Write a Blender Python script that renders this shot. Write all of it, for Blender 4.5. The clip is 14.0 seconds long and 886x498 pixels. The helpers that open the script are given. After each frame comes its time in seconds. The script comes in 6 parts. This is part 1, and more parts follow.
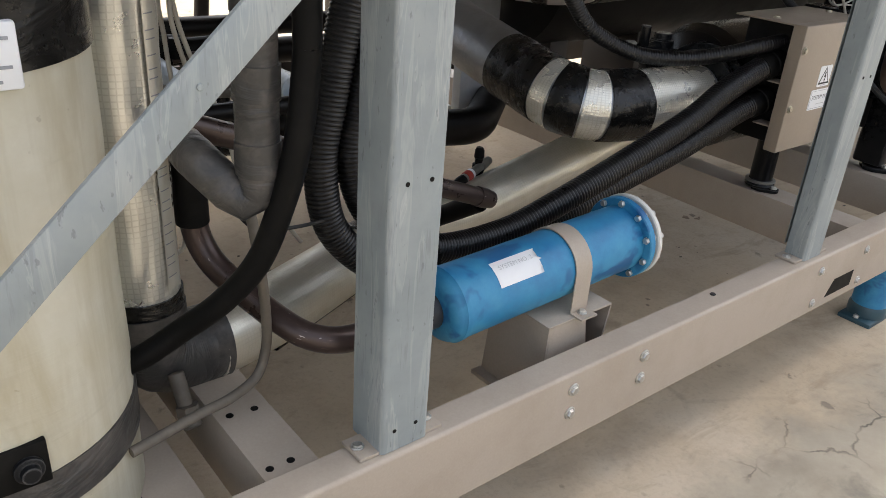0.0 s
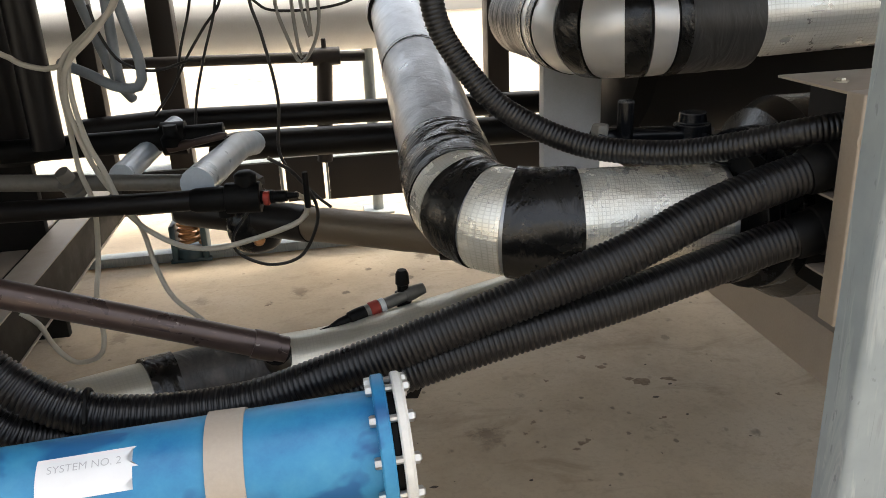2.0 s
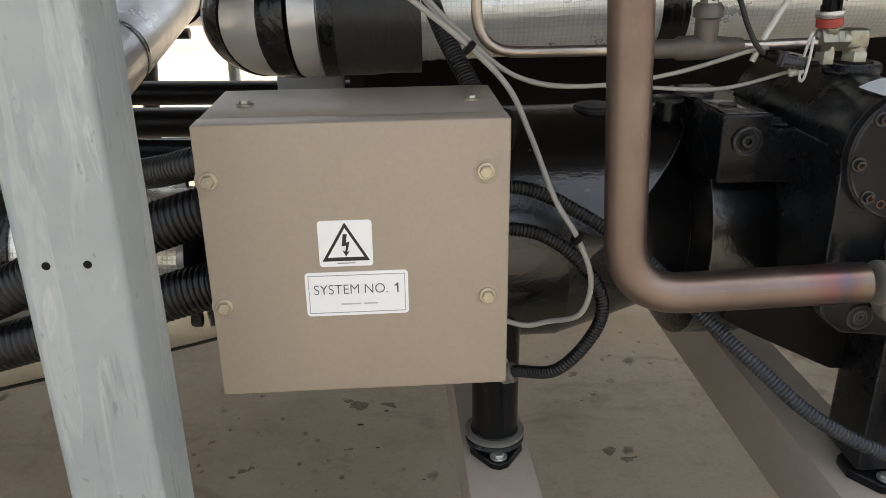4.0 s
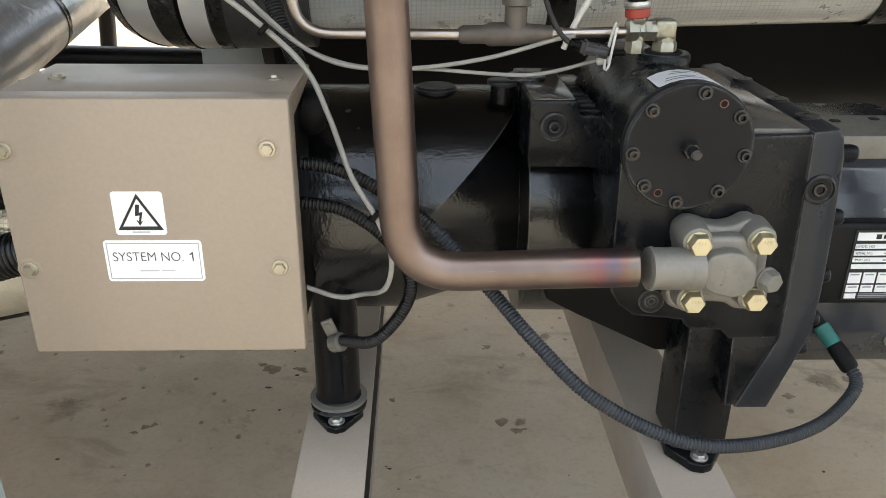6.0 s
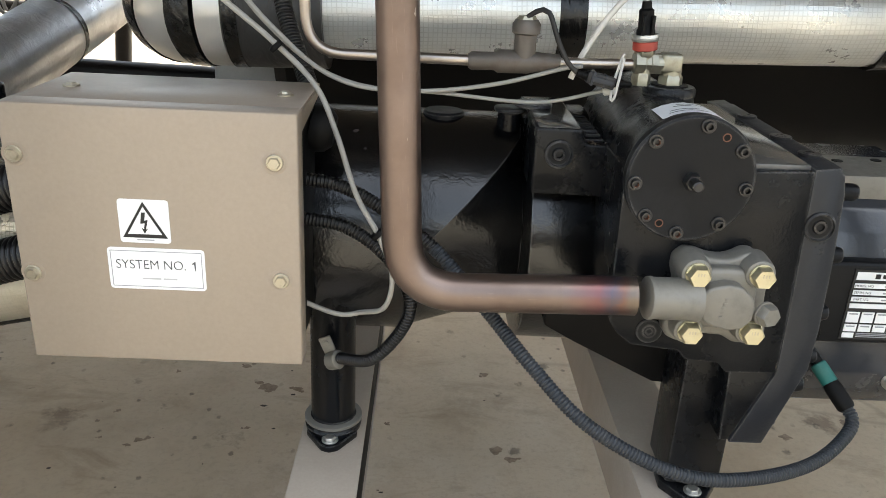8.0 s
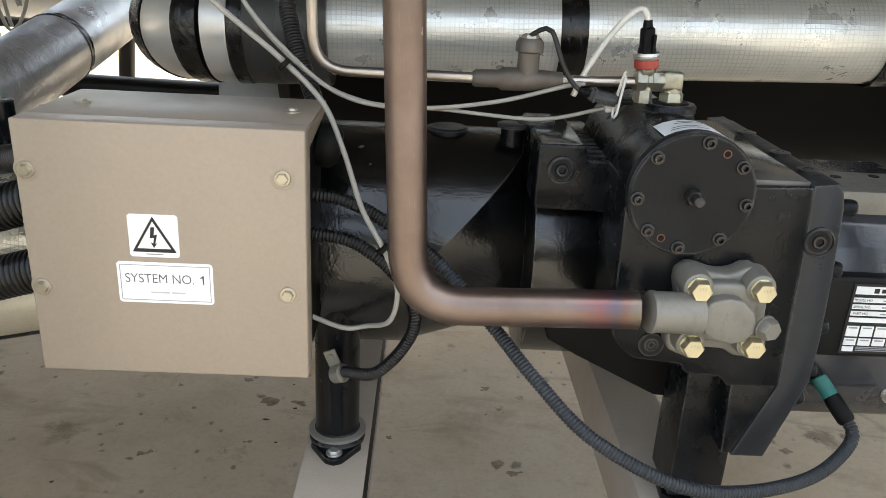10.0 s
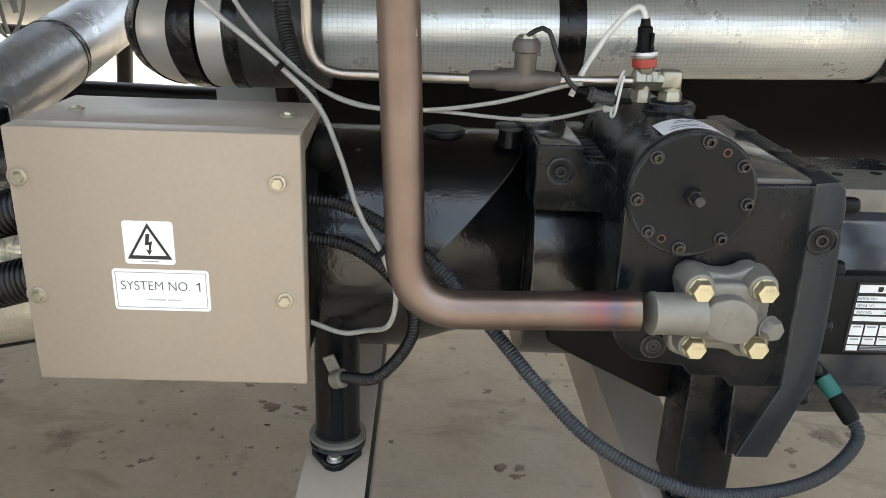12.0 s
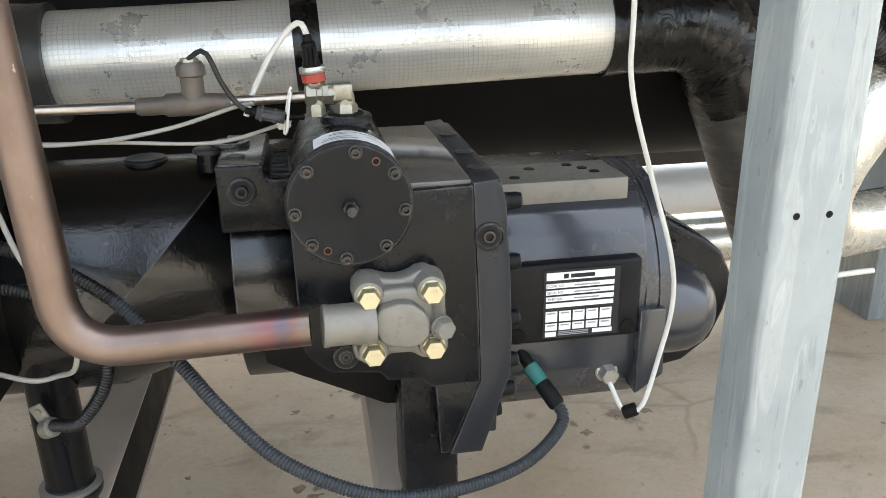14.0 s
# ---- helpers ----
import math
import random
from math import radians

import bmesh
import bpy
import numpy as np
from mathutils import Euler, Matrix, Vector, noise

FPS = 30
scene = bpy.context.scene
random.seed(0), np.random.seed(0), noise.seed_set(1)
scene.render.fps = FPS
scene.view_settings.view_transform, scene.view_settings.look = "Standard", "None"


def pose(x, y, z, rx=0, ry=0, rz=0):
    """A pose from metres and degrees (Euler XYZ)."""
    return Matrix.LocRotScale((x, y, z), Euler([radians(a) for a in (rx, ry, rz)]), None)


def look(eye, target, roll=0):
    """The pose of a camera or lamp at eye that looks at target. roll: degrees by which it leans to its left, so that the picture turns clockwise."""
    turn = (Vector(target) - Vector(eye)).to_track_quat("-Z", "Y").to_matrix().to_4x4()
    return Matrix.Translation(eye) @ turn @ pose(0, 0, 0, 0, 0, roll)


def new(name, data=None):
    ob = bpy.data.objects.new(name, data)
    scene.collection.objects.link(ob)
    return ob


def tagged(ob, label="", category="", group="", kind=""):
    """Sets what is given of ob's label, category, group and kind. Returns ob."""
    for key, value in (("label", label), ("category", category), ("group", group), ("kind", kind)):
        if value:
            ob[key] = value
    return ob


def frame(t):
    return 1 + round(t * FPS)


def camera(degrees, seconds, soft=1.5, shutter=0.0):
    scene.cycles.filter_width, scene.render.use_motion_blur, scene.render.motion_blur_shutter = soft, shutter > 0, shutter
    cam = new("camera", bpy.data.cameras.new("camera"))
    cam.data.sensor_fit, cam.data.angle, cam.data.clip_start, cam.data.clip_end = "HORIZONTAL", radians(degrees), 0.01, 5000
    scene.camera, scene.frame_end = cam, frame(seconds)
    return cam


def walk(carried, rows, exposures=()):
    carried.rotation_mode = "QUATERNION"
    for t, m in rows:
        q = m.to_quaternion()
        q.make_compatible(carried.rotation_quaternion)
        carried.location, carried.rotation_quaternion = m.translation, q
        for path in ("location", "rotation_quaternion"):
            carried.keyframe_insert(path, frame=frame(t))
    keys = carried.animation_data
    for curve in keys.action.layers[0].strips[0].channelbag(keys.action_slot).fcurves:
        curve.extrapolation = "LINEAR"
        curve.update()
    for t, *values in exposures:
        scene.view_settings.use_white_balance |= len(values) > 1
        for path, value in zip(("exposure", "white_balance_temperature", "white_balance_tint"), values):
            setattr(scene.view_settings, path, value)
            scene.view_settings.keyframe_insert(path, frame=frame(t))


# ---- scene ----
import itertools

cam = camera(58.3, 14.0, 0.7)
EXPOSURES = [(0.0, 1.15, 6600, 9), (0.7, 1.42, 6600, 9), (2.0, 1.55, 6950, 8), (3.0, 1.32, 7100, 8), (4.2, 1.38, 6700, 7), (6.3, 1.88, 6600, 4), (12.5, 1.9, 6350, 4), (13.5, 2.12, 6270, 4), (14.0, 2.2, 6450, 5)]
PATH = [
    (0, (-0.3171, 0.1504, 1.1094), (0.8321, 1.5137, 0.2299), 4.2),
    (0.5, (0.0276, 0.1677, 1.0915), (0.9317, 1.6880, 0.1852), 3.2),
    (1, (0.3458, 0.1452, 1.0657), (0.9230, 1.8688, 0.2617), -1.4),
    (1.5, (0.5673, 0.1610, 1.0528), (0.9982, 1.9556, 0.3144), -1.3),
    (2, (0.7897, 0.2165, 0.9981), (1.0663, 2.0612, 0.3114), -2.6),
    (2.5, (0.9993, 0.2522, 0.9852), (1.2710, 2.0829, 0.2597), -2.0),
    (3, (1.2409, 0.2224, 1.0041), (1.3943, 2.0685, 0.2826), -2.0),
    (3.5, (1.3999, 0.2300, 1.0091), (1.5393, 2.0781, 0.2905), -1.8),
    (4, (1.5795, 0.2874, 0.9981), (1.6981, 2.1274, 0.2557), -0.7),
    (4.2, (1.6291, 0.3055, 1.0001), (1.7378, 2.1455, 0.2557), -0.0),
    (6.3, (1.8262, 0.2357, 1.0190), (1.8714, 2.0476, 0.2041), 1.0),
    (6.5, (1.8272, 0.2347, 1.0150), (1.8704, 2.0496, 0.2041), 2.0),
    (7, (1.8272, 0.2397, 1.0160), (1.8664, 2.0526, 0.2011), 2.8),
    (7.5, (1.8252, 0.2397, 1.0170), (1.8624, 2.0546, 0.2070), 2.7),
    (8, (1.8232, 0.2327, 1.0120), (1.8753, 2.0755, 0.2687), 2.9),
    (8.2, (1.8143, 0.2317, 1.0120), (1.8861, 2.0845, 0.2965), 2.5),
    (10.5, (1.8173, 0.2208, 1.0170), (1.8683, 2.0784, 0.3104), 3.0),
    (11, (1.8203, 0.2208, 1.0170), (1.8703, 2.0794, 0.3164), 2.8),
    (11.5, (1.8193, 0.2267, 1.0160), (1.8712, 2.0844, 0.3104), 2.3),
    (12, (1.8202, 0.2307, 1.0150), (1.8692, 2.0884, 0.3084), 2.2),
    (12.5, (1.8232, 0.2327, 1.0160), (1.8692, 2.0904, 0.3114), 2.3),
    (13, (1.8501, 0.2269, 1.0230), (1.8971, 2.0845, 0.3184), 1.7),
    (13.5, (1.9366, 0.1994, 1.0349), (2.0582, 2.0603, 0.3462), 0.5),
    (14, (2.0618, 0.2128, 1.0240), (2.3703, 2.0547, 0.3452), -1.0),
]
walk(cam, [(t, look(eye, target, roll)) for t, eye, target, roll in PATH], EXPOSURES)

# ---- world, sun ----
world = bpy.data.worlds.new("world")
scene.world = world
world.use_nodes = True
wn = world.node_tree
sky = wn.nodes.new("ShaderNodeTexSky")
sky.sky_type = "NISHITA"
sky.sun_disc = False
SUN_ELEV, SUN_AZ = 68.0, 60.0
sky.sun_elevation = radians(SUN_ELEV)
sky.sun_rotation = radians(SUN_AZ)
sky.air_density = 1.0
sky.dust_density = 5.0
wn.nodes["Background"].inputs[1].default_value = 0.14
haze = wn.nodes.new("ShaderNodeHueSaturation")
haze.inputs["Saturation"].default_value = 0.55
haze.inputs["Value"].default_value = 1.3
wn.links.new(sky.outputs[0], haze.inputs["Color"])
wn.links.new(haze.outputs[0], wn.nodes["Background"].inputs[0])

sun = new("sun", bpy.data.lights.new("sun", "SUN"))
sun.data.energy = 1.15
sun.data.angle = radians(14)
sun.data.color = (1.0, 0.95, 0.87)
_e, _a = radians(SUN_ELEV), radians(SUN_AZ)
SUN_DIR = Vector((math.sin(_a) * math.cos(_e), math.cos(_a) * math.cos(_e), math.sin(_e)))
sun.matrix_world = look(SUN_DIR * 30, (0, 0, 0))


# ---- materials ----
class Mat:
    """Small builder for node materials."""

    def __init__(self, name):
        self.m = bpy.data.materials.new(name)
        self.m.use_nodes = True
        self.t = self.m.node_tree
        self.b = self.t.nodes["Principled BSDF"]
        self.co = self.t.nodes.new("ShaderNodeTexCoord")
        self.src = self.co.outputs["Object"]

    def node(self, kind, **inputs):
        n = self.t.nodes.new("ShaderNode" + kind)
        for k, v in inputs.items():
            self.put(n.inputs[k.replace("_", " ")], v)
        return n

    def put(self, socket, v):
        if isinstance(v, bpy.types.NodeSocket):
            self.t.links.new(v, socket)
        else:
            socket.default_value = v

    def uv(self):
        self.src = self.co.outputs["UV"]
        return self

    def mapped(self, scale=(1, 1, 1)):
        n = self.node("Mapping", Vector=self.src)
        n.inputs["Scale"].default_value = scale
        return n.outputs[0]

    def noise(self, scale, detail=4, rough=0.6, stretch=(1, 1, 1), distort=0.0):
        n = self.node("TexNoise", Vector=self.mapped(stretch), Scale=scale, Detail=detail, Roughness=rough, Distortion=distort)
        return n.outputs["Fac"]

    def ramp(self, fac, stops):
        n = self.node("ValToRGB", Fac=fac)
        el = n.color_ramp.elements
        while len(el) < len(stops):
            el.new(0.5)
        for e, (p, c) in zip(el, stops):
            e.position = p
            e.color = (*c, 1) if not isinstance(c, (int, float)) else (c, c, c, 1)
        return n.outputs["Color"]

    def mix(self, fac, a, b, mode="MIX"):
        n = self.node("MixRGB")
        n.blend_type = mode
        for s, v in zip(n.inputs, (fac, a, b)):
            self.put(s, (*v, 1) if isinstance(v, tuple) and len(v) == 3 else v)
        return n.outputs[0]

    def math(self, op, a, b=0.0):
        n = self.node("Math")
        n.operation = op
        self.put(n.inputs[0], a)
        self.put(n.inputs[1], b)
        return n.outputs[0]

    def bump(self, height, strength=0.3, distance=0.002, normal=None):
        n = self.node("Bump", Height=height, Strength=strength, Distance=distance)
        if normal is not None:
            self.put(n.inputs["Normal"], normal)
        return n.outputs[0]

    def done(self, color, rough=0.5, metal=0.0, normal=None, spec=None, coat=None):
        self.put(self.b.inputs["Base Color"], (*color, 1) if isinstance(color, tuple) else color)
        self.put(self.b.inputs["Roughness"], rough)
        self.put(self.b.inputs["Metallic"], metal)
        if normal is not None:
            self.put(self.b.inputs["Normal"], normal)
        if spec is not None:
            self.put(self.b.inputs["Specular IOR Level"], spec)
        if coat is not None:
            self.put(self.b.inputs["Coat Weight"], coat)
            self.b.inputs["Coat Roughness"].default_value = 0.2
        return self.m


def paint(name, color, rough=0.45, dirt=(0.3, 0.24, 0.18), amount=0.25, grain=0.12, scale=9.0, spec=0.5):
    m = Mat(name)
    big = m.noise(scale, 6, 0.65)
    fine = m.noise(220, 3, 0.6)
    c = m.mix(m.ramp(big, [(0.45, 0.0), (0.75, amount)]), color, dirt)
    c = m.mix(m.math("MULTIPLY", fine, 0.18), c, (0.02, 0.02, 0.02))
    r = m.ramp(big, [(0.3, rough * 0.8), (0.8, min(1.0, rough * 1.35))])
    return m.done(c, r, 0.0, m.bump(fine, grain, 0.0006), spec)


def galvanised():
    m = Mat("galvanised_grey_paint")
    drip = m.noise(8, 4, 0.55, (5, 5, 0.55), 0.7)
    patch = m.noise(6, 5, 0.65)
    fine = m.noise(160, 3, 0.6, (1, 1, 0.3))
    nick = m.noise(75, 3, 0.6, (1.5, 1.5, 0.6))
    c = m.ramp(patch, [(0.3, (0.22, 0.255, 0.265)), (0.55, (0.285, 0.32, 0.325)), (0.75, (0.34, 0.365, 0.36))])
    c = m.mix(m.ramp(drip, [(0.52, 0.0), (0.575, 0.32), (0.62, 0.15), (0.66, 0.38), (0.76, 0.05)]), c, (0.46, 0.48, 0.47))
    c = m.mix(m.ramp(nick, [(0.65, 0.0), (0.70, 0.55)]), c, (0.14, 0.15, 0.165))
    c = m.mix(m.ramp(fine, [(0.6, 0.0), (0.72, 0.3)]), c, (0.22, 0.24, 0.24))
    scratch = m.noise(26, 4, 0.62, (4.5, 4.5, 0.35), 0.5)
    c = m.mix(m.math("MULTIPLY", m.ramp(scratch, [(0.58, 0.0), (0.64, 0.75)]), m.ramp(m.noise(3.5, 3), [(0.42, 0.0), (0.6, 1.0)])), c, (0.15, 0.165, 0.175))
    run = m.noise(13, 3, 0.5, (3.0, 3.0, 0.4), 1.5)
    c = m.mix(m.ramp(run, [(0.60, 0.0), (0.625, 0.2), (0.65, 0.0)]), c, (0.58, 0.59, 0.57))
    return m.done(c, m.ramp(patch, [(0.3, 0.36), (0.8, 0.58)]), 0.0, m.bump(m.math("ADD", fine, drip), 0.16, 0.001))


def concrete():
    m = Mat("dusty_concrete")
    big = m.noise(1.1, 7, 0.62)
    mid = m.noise(6, 7, 0.7)
    fine = m.noise(90, 5, 0.7)
    c = m.ramp(big, [(0.32, (0.44, 0.345, 0.235)), (0.5, (0.51, 0.42, 0.305)), (0.68, (0.56, 0.485, 0.385))])
    c = m.mix(m.ramp(mid, [(0.48, 0.0), (0.72, 0.6)]), c, (0.36, 0.275, 0.185))
    c = m.mix(m.ramp(fine, [(0.5, 0.0), (0.8, 0.4)]), c, (0.26, 0.21, 0.165))

    def marks(scale, jag, grain, lo, hi, gate_scale, g0, g1, gain, tone):
        v = m.node("TexVoronoi", Vector=m.mapped((1, 0.8, 1)), Scale=scale)
        w = m.math("ADD", v.outputs["Distance"], m.math("MULTIPLY", m.math("SUBTRACT", m.noise(grain, 4, 0.7), 0.5), jag))
        gate = m.ramp(m.noise(gate_scale, 3), [(g0, 0.0), (g1, 1.0)])
        return m.mix(m.math("MULTIPLY", m.math("MULTIPLY", m.ramp(w, [(lo, 1.0), (hi, 0.0)]), gate), gain), c, tone)
    smear = m.ramp(m.noise(3.3, 6, 0.7, (1.0, 2.2, 1.0), 0.8), [(0.55, 0.0), (0.70, 0.55)])
    c = m.mix(smear, c, (0.27, 0.20, 0.13))
    c = marks(4.0, 0.5, 26, 0.06, 0.16, 1.3, 0.42, 0.55, 0.65, (0.14, 0.10, 0.07))
    c = marks(9.0, 0.3, 55, 0.07, 0.13, 1.7, 0.44, 0.54, 0.65, (0.055, 0.045, 0.036))
    c = marks(23.0, 0.26, 120, 0.08, 0.14, 2.6, 0.48, 0.6, 0.6, (0.08, 0.062, 0.05))
    crack = m.node("TexVoronoi", Vector=m.mix(0.06, m.mapped(), m.node("TexNoise", Vector=m.mapped(), Scale=7.0).outputs["Color"], "ADD"), Scale=0.9)
    crack.feature = "DISTANCE_TO_EDGE"
    cf = m.ramp(crack.outputs["Distance"], [(0.002, 1.0), (0.008, 0.0)])
    c = m.mix(m.math("MULTIPLY", m.math("MULTIPLY", cf, m.ramp(m.noise(0.8, 3), [(0.5, 0.0), (0.6, 1.0)])), 0.3), c, (0.16, 0.13, 0.10))
    # the walkway in front of the base has a greyer, cracked screed with a ragged edge
    across = m.node("SeparateXYZ", Vector=m.src).outputs[1]
    ragged = m.math("ADD", across, m.math("MULTIPLY", m.math("SUBTRACT", m.noise(4.5, 6, 0.7), 0.5), 0.32))
    walk_zone = m.ramp(ragged, [(0.66, 1.0), (0.77, 0.0)])
    screed = m.ramp(m.noise(5, 7, 0.7), [(0.3, (0.29, 0.25, 0.195)), (0.55, (0.37, 0.325, 0.255)), (0.75, (0.43, 0.385, 0.31))])
    veins = m.node("TexVoronoi", Vector=m.mix(0.10, m.mapped(), m.node("TexNoise", Vector=m.mapped(), Scale=9.0, Detail=5.0).outputs["Color"], "ADD"), Scale=5.5)
    veins.feature = "DISTANCE_TO_EDGE"
    vein = m.math("MULTIPLY", m.ramp(veins.outputs["Distance"], [(0.004, 1.0), (0.02, 0.0)]), m.ramp(m.noise(3, 3), [(0.45, 0.0), (0.55, 0.75)]))
    screed = m.mix(m.ramp(m.noise(4.2, 6, 0.65, (1.0, 1.6, 1.0), 0.6), [(0.52, 0.0), (0.64, 0.75)]), screed, (0.175, 0.16, 0.135))
    screed = m.mix(vein, screed, (0.065, 0.058, 0.048))
    c = m.mix(walk_zone, c, screed)
    h = m.math("ADD", m.math("MULTIPLY", fine, 0.5), m.math("SUBTRACT", mid, m.math("MULTIPLY", m.math("MULTIPLY", vein, walk_zone), 1.5)))
    return m.done(c, 0.85, 0.0, m.bump(h, 0.3, 0.004))


def cast_black(name="black_cast_paint", tone=0.004, rough=0.15, gloss=0.15, peel=0.3, dusty=0.15, wear=0.7):
    """Black enamel on rough cast iron: pimpled skin, dust in patches, small pale nicks."""
    m = Mat(name)
    lump = m.math("ADD", m.noise(260, 2, 0.5), m.math("MULTIPLY", m.noise(70, 3, 0.5), 1.6))
    dust = m.noise(6, 6, 0.7)
    nick = m.noise(48, 2, 0.4)
    c = m.mix(m.ramp(dust, [(0.5, 0.0), (0.75, dusty)]), (tone * 0.95, tone * 1.06, tone * 1.28), (0.05, 0.049, 0.048))
    c = m.mix(m.ramp(nick, [(0.765, 0.0), (0.79, 0.5)]), c, (0.12, 0.11, 0.10))
    # paint pale along the arrises: rubbed edges, with edge glints put into the colour
    bend_of = m.node("VectorMath")
    bend_of.operation = "DOT_PRODUCT"
    m.put(bend_of.inputs[0], m.node("Bevel", Radius=0.0038).outputs[0])
    m.put(bend_of.inputs[1], m.node("NewGeometry").outputs["Normal"])
    rub = m.math("MULTIPLY", m.ramp(bend_of.outputs["Value"], [(0.90, 1.0), (0.99, 0.0)]), m.ramp(m.noise(35, 4, 0.65), [(0.38, 0.1), (0.62, wear)]))
    c = m.mix(rub, c, (0.17, 0.165, 0.16))
    return m.done(c, m.ramp(dust, [(0.35, rough), (0.72, rough * 2.2)]), 0.0, m.bump(lump, peel, 0.0011), gloss)


def foil(name, tint, rough=0.28, metal=0.85, pitch=0.0085, grid=0.5, dirt=0.35, dirtcol=(0.32, 0.26, 0.16), crease=0.4, strand=0.0):
    """Reinforced aluminium foil; the scrim runs along and round the pipe."""
    m = Mat(name).uv()
    sep = m.node("SeparateXYZ", Vector=m.mix(0.010, m.src, m.node("TexNoise", Vector=m.src, Scale=11.0).outputs["Color"], "ADD"))

    def lines(s, p):
        w = m.math("PINGPONG", m.math("DIVIDE", s, p), 0.5)
        return m.ramp(w, [(0.04, 1.0), (0.17, 0.0)])
    g = m.math("MAXIMUM", lines(sep.outputs[0], pitch), lines(sep.outputs[1], pitch))
    big = m.noise(8, 6, 0.65)
    crumple = m.math("ADD", m.noise(30, 5, 0.65, distort=0.8), m.math("MULTIPLY", m.noise(11, 3, 0.5, distort=1.0), 1.2))
    g = m.math("MULTIPLY", g, m.ramp(m.noise(17, 4, 0.7), [(0.36, 0.15), (0.56, 1.0)]))
    c = m.mix(m.ramp(big, [(0.48, 0.0), (0.75, dirt)]), tint, dirtcol)
    c = m.mix(m.math("MULTIPLY", g, min(0.8, 0.18 * grid + strand)), c, (0.16, 0.135, 0.085))
    n = m.bump(crumple, crease, 0.004)
    n = m.bump(g, min(1.0, 0.22 * grid), 0.0009, n)
    r = m.ramp(big, [(0.35, rough), (0.75, rough + 0.2)])
    return m.done(c, r, metal, n)


def vessel_jacket():
    """Cream foam jacket: yellowed runs down the side, soft horizontal folds."""
    m = Mat("cream_insulation_jacket")
    run = m.noise(5, 5, 0.6, (2.6, 2.6, 0.35), 0.6)
    blot = m.noise(7, 6, 0.7)
    fold = m.noise(9, 4, 0.6, (0.5, 0.5, 4.0), 0.4)
    c = m.ramp(blot, [(0.3, (0.55, 0.52, 0.40)), (0.55, (0.60, 0.575, 0.47)), (0.75, (0.66, 0.64, 0.54))])
    c = m.mix(m.ramp(run, [(0.46, 0.0), (0.68, 0.62)]), c, (0.37, 0.315, 0.185))
    c = m.mix(m.ramp(fold, [(0.6, 0.0), (0.7, 0.22)]), c, (0.42, 0.40, 0.32))
    c = m.mix(m.ramp(m.noise(55, 3, 0.6), [(0.7, 0.0), (0.76, 0.35)]), c, (0.25, 0.21, 0.13))
    return m.done(c, m.ramp(blot, [(0.3, 0.38), (0.75, 0.6)]), 0.0, m.bump(m.math("ADD", fold, m.math("MULTIPLY", blot, 0.4)), 0.3, 0.006), 0.5)


def tape(name="black_wrap_tape", tone=0.006, rough=0.16, worn=(0.04, 0.038, 0.035), wear=0.25):
    m = Mat(name).uv()
    fold = m.noise(8, 4, 0.5, (1, 3.0, 1), 1.2)
    fine = m.noise(12, 5, 0.7)
    c = m.mix(m.ramp(fine, [(0.44, 0.0), (0.74, wear)]), (tone, tone * 0.97, tone * 0.93), worn)
    return m.done(c, m.ramp(fine, [(0.3, rough), (0.8, rough + 0.25)]), 0.0, m.bump(fold, 0.7, 0.012), 0.5)


def copper(name, a, b, rough=0.38, metal=0.75):
    m = Mat(name).uv()
    cloud = m.noise(7, 6, 0.65, (1, 1, 1))
    scratch = m.noise(30, 4, 0.6, (14, 1, 1))
    c = m.mix(m.ramp(cloud, [(0.35, 0.0), (0.7, 1.0)]), a, b)
    c = m.mix(m.ramp(scratch, [(0.62, 0.0), (0.75, 0.35)]), c, (0.42, 0.31, 0.26))
    c = m.mix(m.ramp(m.noise(34, 3, 0.5, (3.0, 1, 1), 0.8), [(0.715, 0.0), (0.735, 0.7)]), c, (0.60, 0.54, 0.48))
    return m.done(c, m.ramp(cloud, [(0.3, rough), (0.75, rough + 0.14)]), metal, m.bump(scratch, 0.008, 0.0005))


def metal(name, color, rough=0.35, amount=0.3, dirt=(0.12, 0.10, 0.07), metalness=0.9):
    m = Mat(name)
    n = m.noise(60, 4, 0.65)
    c = m.mix(m.ramp(n, [(0.5, 0.0), (0.75, amount)]), color, dirt)
    return m.done(c, m.ramp(n, [(0.3, rough), (0.8, rough + 0.2)]), metalness, m.bump(n, 0.12, 0.0006))


def plastic(name, color, rough=0.4, dust=0.15, spec=0.35):
    m = Mat(name)
    n = m.noise(18, 5, 0.65)
    c = m.mix(m.ramp(n, [(0.5, 0.0), (0.8, dust)]), color, (0.3, 0.27, 0.22))
    return m.done(c, m.ramp(n, [(0.3, rough), (0.8, rough + 0.2)]), 0.0, None, spec)


def drier_blue():
    m = Mat("scuffed_blue_paint")
    big = m.noise(11, 6, 0.7)
    scuff = m.noise(13, 3, 0.5, (0.7, 1, 1), 0.6)
    c = m.ramp(big, [(0.3, (0.014, 0.15, 0.35)), (0.5, (0.028, 0.225, 0.43)), (0.72, (0.06, 0.295, 0.475))])
    c = m.mix(m.ramp(scuff, [(0.55, 0.0), (0.62, 0.8)]), c, (0.007, 0.082, 0.24))
    return m.done(c, m.ramp(big, [(0.3, 0.38), (0.8, 0.6)]), 0.0, m.bump(scuff, 0.1, 0.001))


